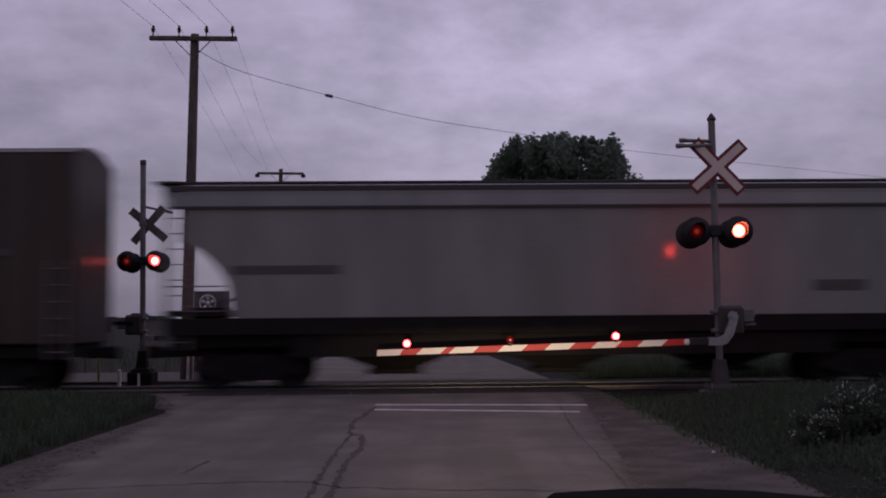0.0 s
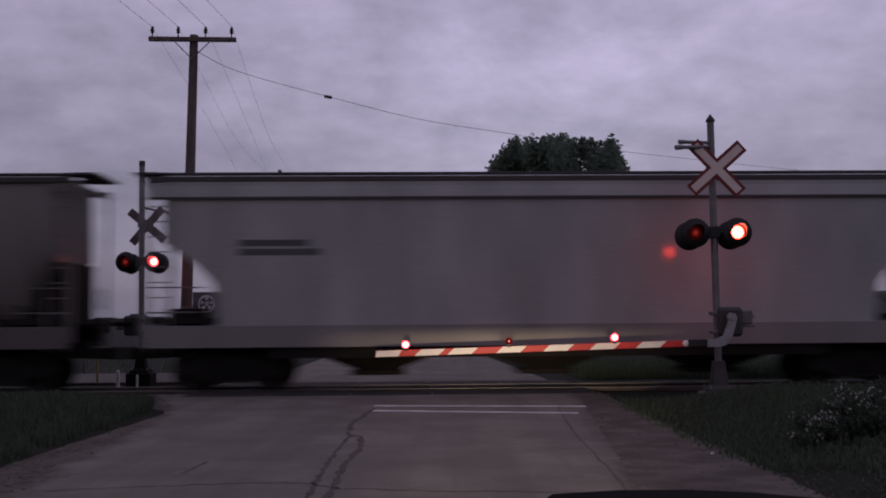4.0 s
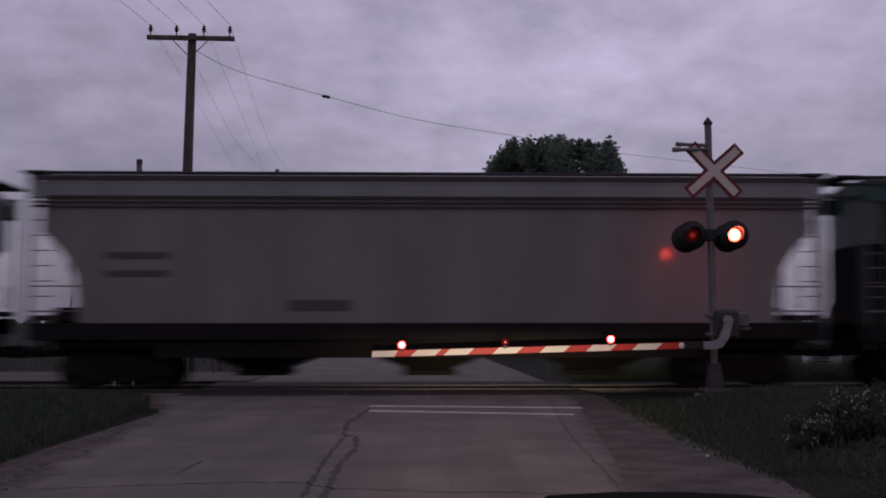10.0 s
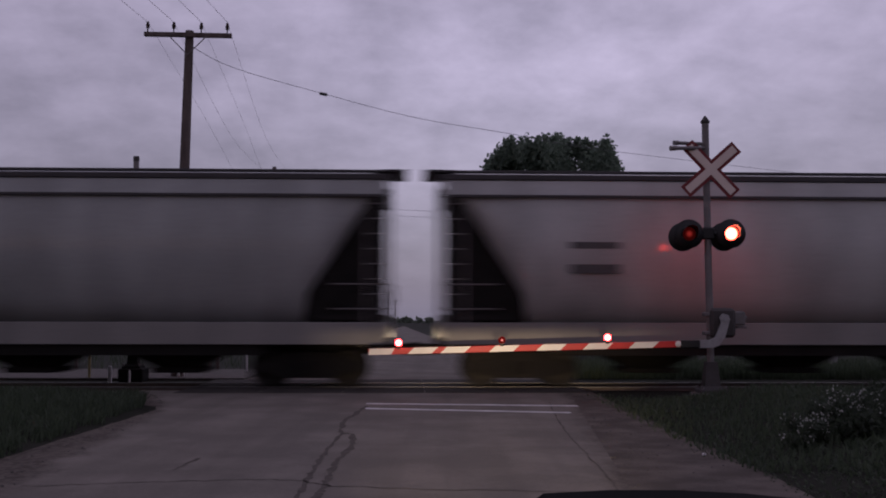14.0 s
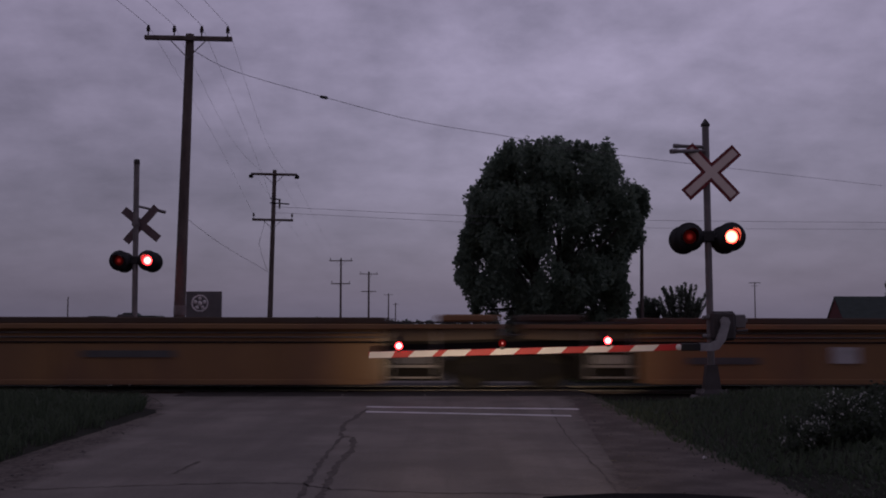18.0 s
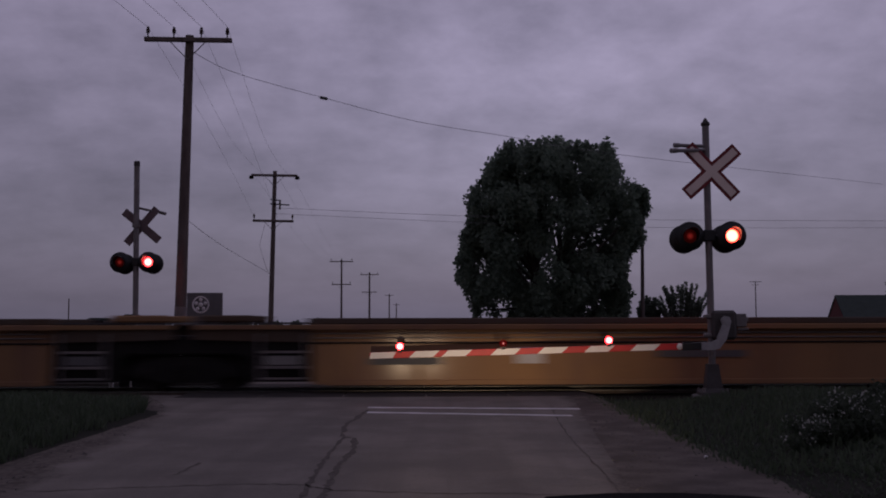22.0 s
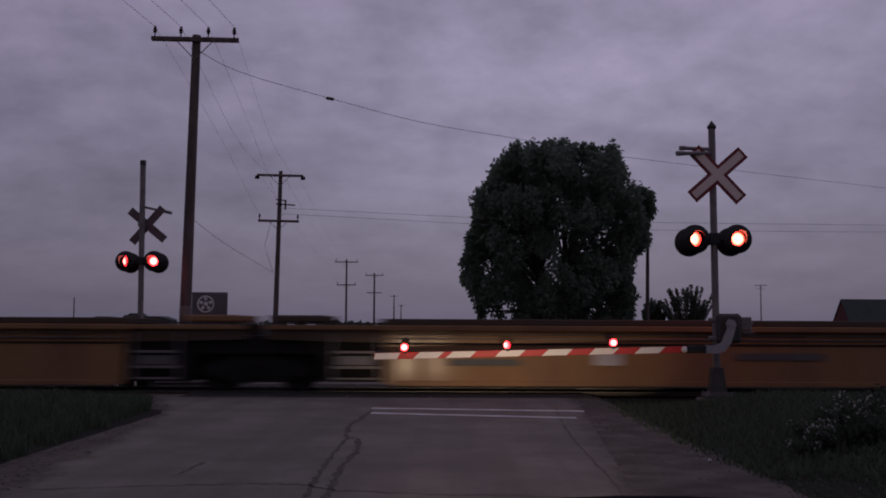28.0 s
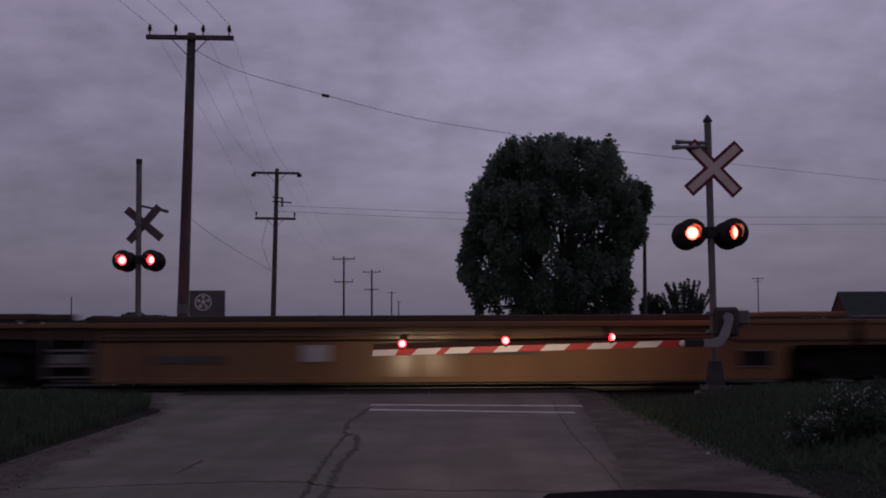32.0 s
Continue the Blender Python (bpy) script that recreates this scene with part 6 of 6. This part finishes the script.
    part("paint_blotch", Shape().lathe([(0.001, 0.03), (0.55, 0.028), (0.55, 0.0)], origin=(length - 3.3, -1.42, 1.75), n=18), P_CAP, c, "dull painted blotch")
    part("underframe", Shape().box(3.5, length - 3.5, -0.5, 0.5, 0.35, 0.75), STEEL_DARK, c)
    truck(c, 2.9)
    truck(c, length - 2.9)
    couplers(c, length)
    for x in (0.3, length - 0.3):
        side_ladder(c, x, -1.53, 0.5, 3.6, "rack")
    return c


boxcar(-26.6, 18.28, 5.55, "dark brown high-cube boxcar with ribbed sides")
hopper(-6.48, 17.95, 4.71, P_GREY, "long grey covered hopper with dark roof walk", slope=1.0, writing=[(1.6, 4.0, 2.55, 2.75, D_), (14.6, 15.8, 2.1, 2.35, D_)])
hopper(12.5, 17.1, 4.75, P_TAN, "rust-stained tan covered hopper with pale sill", deep_sill=True, slope=1.25, round_end=1.2, top_slope=3.5, foot=2.1, writing=[(1.6, 3.2, 2.2, 2.6, D_), (7.2, 9.0, 1.65, 2.15, W_)])
hopper(30.4, 12.4, 4.98, P_PALE, "short pale grey covered hopper", deep_sill=True, bays=2, writing=[(8.5, 10.2, 3.65, 4.15, D_), (8.7, 9.1, 1.8, 2.0, D_), (1.8, 2.3, 1.8, 2.2, G_)])
tank_car(43.85, 16.9, "long black tank car with a top platform")
hopper(62.5, 19.65, 4.94, P_UMBER, "curved-side brownish grey covered hopper", True, slope=0.5, foot=2.2, top_slope=2.9, dark_end=True, bays=4, light_edge=False, deep_sill=True, sill=P_PLUM, writing=[(9.3, 10.6, 2.5, 2.95, W_), (7.1, 7.5, 1.5, 1.8, G_)])
hopper(83.5, 18.2, 4.94, P_WHITE, "pale grey covered hopper with long sill", deep_sill=True, writing=[(2.2, 4.0, 3.0, 3.4, D_)], slope=1.15, round_end=1.2)
hopper(102.9, 18.4, 4.94, P_LIGHT, "light grey covered hopper with long sill", deep_sill=True, slope=1.15, round_end=1.2)
hopper(122.45, 18.05, 4.92, P_MID, "plain mid-grey covered hopper", light_edge=False, low=1.47, slope=0.85, round_end=1.2, writing=[(12.6, 13.0, 1.75, 1.95, D_), (2.5, 3.5, 2.9, 3.1, D_)])
hopper(141.7, 17.2, 4.74, P_SLATE, "weathered grey covered hopper with dark stencils", slope=1.07, foot=2.55, top_slope=3.5, round_end=1.05, writing=[(1.8, 4.2, 2.6, 3.1, D_), (12.0, 14.5, 1.9, 2.1, D_)])
hopper(160.2, 17.9, 4.71, P_DARK, "dark grey covered hopper with pale bars", slope=1.3, foot=1.9, top_slope=3.5, round_end=1.0, writing=[(3.0, 5.2, 2.3, 2.6, P_SLATE), (14.0, 15.2, 1.9, 2.0, P_MID)])
hopper(179.1, 17.75, 4.71, P_BLUE, "dull dark blue covered hopper", slope=1.3, foot=1.9, top_slope=3.5, round_end=1.0, writing=[(3.1, 5.2, 2.2, 2.6, P_MID), (2.9, 4.6, 2.9, 3.1, D_)])
hopper(197.8, 17.8, 4.71, P_GREY, "light grey covered hopper with dark stencils", slope=0.75, e=0.38, writing=[(2.2, 3.9, 2.75, 3.05, D_), (2.2, 4.4, 2.15, 2.4, D_), (14.8, 15.4, 1.85, 2.0, D_)])
hopper(216.65, 17.95, 4.94, P_DUSK, "tall grey covered hopper with banded top", low=1.46, round_end=1.25, lips=3, slope=0.75, top_slope=3.5, foot=2.5, e=0.4, writing=[(1.8, 3.2, 2.5, 2.65, D_), (1.8, 3.2, 2.9, 3.05, D_), (5.8, 7.2, 1.75, 2.0, D_)])
hopper(235.25, 18.1, 4.90, P_GREEN, "dark green covered hopper with a gold emblem", low=1.38, slope=0.8, dark_end=True, writing=[(7.6, 10.2, 2.45, 3.15, G_), (6.0, 8.0, 2.1, 2.25, D_)])
hopper(254.05, 20.25, 4.92, P_LIGHT, "long light grey covered hopper with dark stencils", deep_sill=True, dark_end="front", writing=[(2.6, 3.8, 2.6, 2.85, D_), (2.6, 4.2, 2.0, 2.3, D_), (17.8, 18.2, 1.75, 1.9, D_)])
hopper(275.6, 18.85, 4.92, P_PLUM, "dark plum-brown curved-side covered hopper", True, slope=0.5, foot=2.0, top_slope=2.6, dark_end=True, bays=4, light_edge=False, deep_sill=True, writing=[(15.4, 16.0, 1.12, 1.3, ORANGE_TAPE)])
hopper(295.6, 19.7, 4.94, P_WHITE, "grey weathered curved-side covered hopper", True, slope=1.45, foot=2.1, top_slope=4.3, dark_end=True, bays=4, deep_sill=True, writing=[(3.2, 4.3, 2.55, 2.7, D_), (3.2, 4.3, 3.0, 3.15, D_)])
hopper(316.2, 19.95, 4.94, P_PALE, "pale grey curved-side covered hopper", True, slope=1.45, foot=2.1, top_slope=4.3, dark_end=True, bays=4, deep_sill=True, writing=[(3.0, 4.1, 2.55, 2.75, D_), (3.0, 4.1, 3.1, 3.25, D_)])
hopper(337.3, 16.9, 4.86, P_MID, "plain mid-grey covered hopper with dark roof", writing=[(2.2, 4.0, 2.6, 2.9, D_)], slope=1.15, round_end=1.2)
hopper(355.3, 16.4, 4.82, P_DARK, "dark grey covered hopper with open ladder end", writing=[(2.2, 4.0, 2.6, 2.9, W_)], slope=1.15, round_end=1.2)
rusty = hopper(372.85, 12.7, 4.66, P_RUSTY, "short dirty white covered hopper with rust stains", deep_sill=True, bays=2, top_slope=4.0, foot=1.9, slope=1.4, sill=P_RUST, writing=[(4.6, 10.6, 3.15, 3.35, P_FADED), (7.2, 9.3, 2.6, 2.8, P_FADED), (2.7, 3.4, 2.7, 2.85, P_FADED)])
part("rust_band", Shape().box(0.5, 12.2, -1.505, -1.488, 3.74, 4.20), P_RUST, rusty, "rust-streaked band under the roof")
for side, far_end in ((1, 0.0), (-1, 12.7)):
    part("slope_sheet", Shape().slab([(far_end + side * q, z) for q, z in ((0.9, 4.05), (2.7, 2.3), (2.7, 1.45), (1.25, 1.45), (1.05, 2.5), (0.56, 3.6))], -1.43, -1.36), P_RUST, rusty, "rust-brown slope sheet under the end")
for x0, x1, z0, z1 in ((0.6, 2.2, 2.0, 2.12), (6.6, 8.4, 1.75, 1.84), (2.9, 3.3, 3.3, 3.75), (5.3, 5.6, 3.2, 3.74)):
    part("rust_stain", Shape().box(x0, x1, -1.4475, -1.4425, z0, z1), P_RUST, rusty)
well_set([388.25, 408.3, 427.7, 447.45], "dirty yellow articulated well car, empty")
well_set([451.76, 471.5, 491.4, 511.2], "dirty yellow articulated well car, empty")
autorack(514.05, 28.3, "galvanised autorack with dull yellow ends and pale roof")
well_set([545.07, 564.73, 584.5, 604.2], "dirty yellow articulated well car, empty")
well_set([608.6, 628.5, 648.6, 668.4], "dirty yellow articulated well car, empty")
well_set([672.75, 692.9, 712.65, 732.4], "dirty yellow articulated well car, empty")


# ---- what moves ----
def motions():
    for c, s in CARS:
        walk(c, [(t, TRACK @ Matrix.Translation((s - SPEED * t, 0, 0))) for t in (0, 8, 16, 24, 32)])
    # lamps flash by turns: each lens turns its bright half to the front and away again
    for lens, side, home in TURNING:
        rows = []
        mine, other = (FIRST, SECOND) if side > 0 else (SECOND, FIRST)
        for k in range(-1, 34):
            up, down = mine + k * FLASH, other + (k + (1 if other < mine else 0)) * FLASH + 0.10
            rows += [(up - 0.03, 180), (up + 0.004, 240), (up + 0.038, 300), (up + 0.072, 360)]
            rows += [(down - 0.05, 0), (down - 0.017, 60), (down + 0.017, 120), (down + 0.05, 180)]
        rows = [r for r in rows if 0.0 < r[0] < 32.0]
        first, last = rows[0], rows[-1]
        rows = [(0.0, first[1])] + rows + [(32.0, last[1])]
        walk(lens, [(t, home @ pose(0, 0, 0, 0, 0, a)) for t, a in rows])


motions()
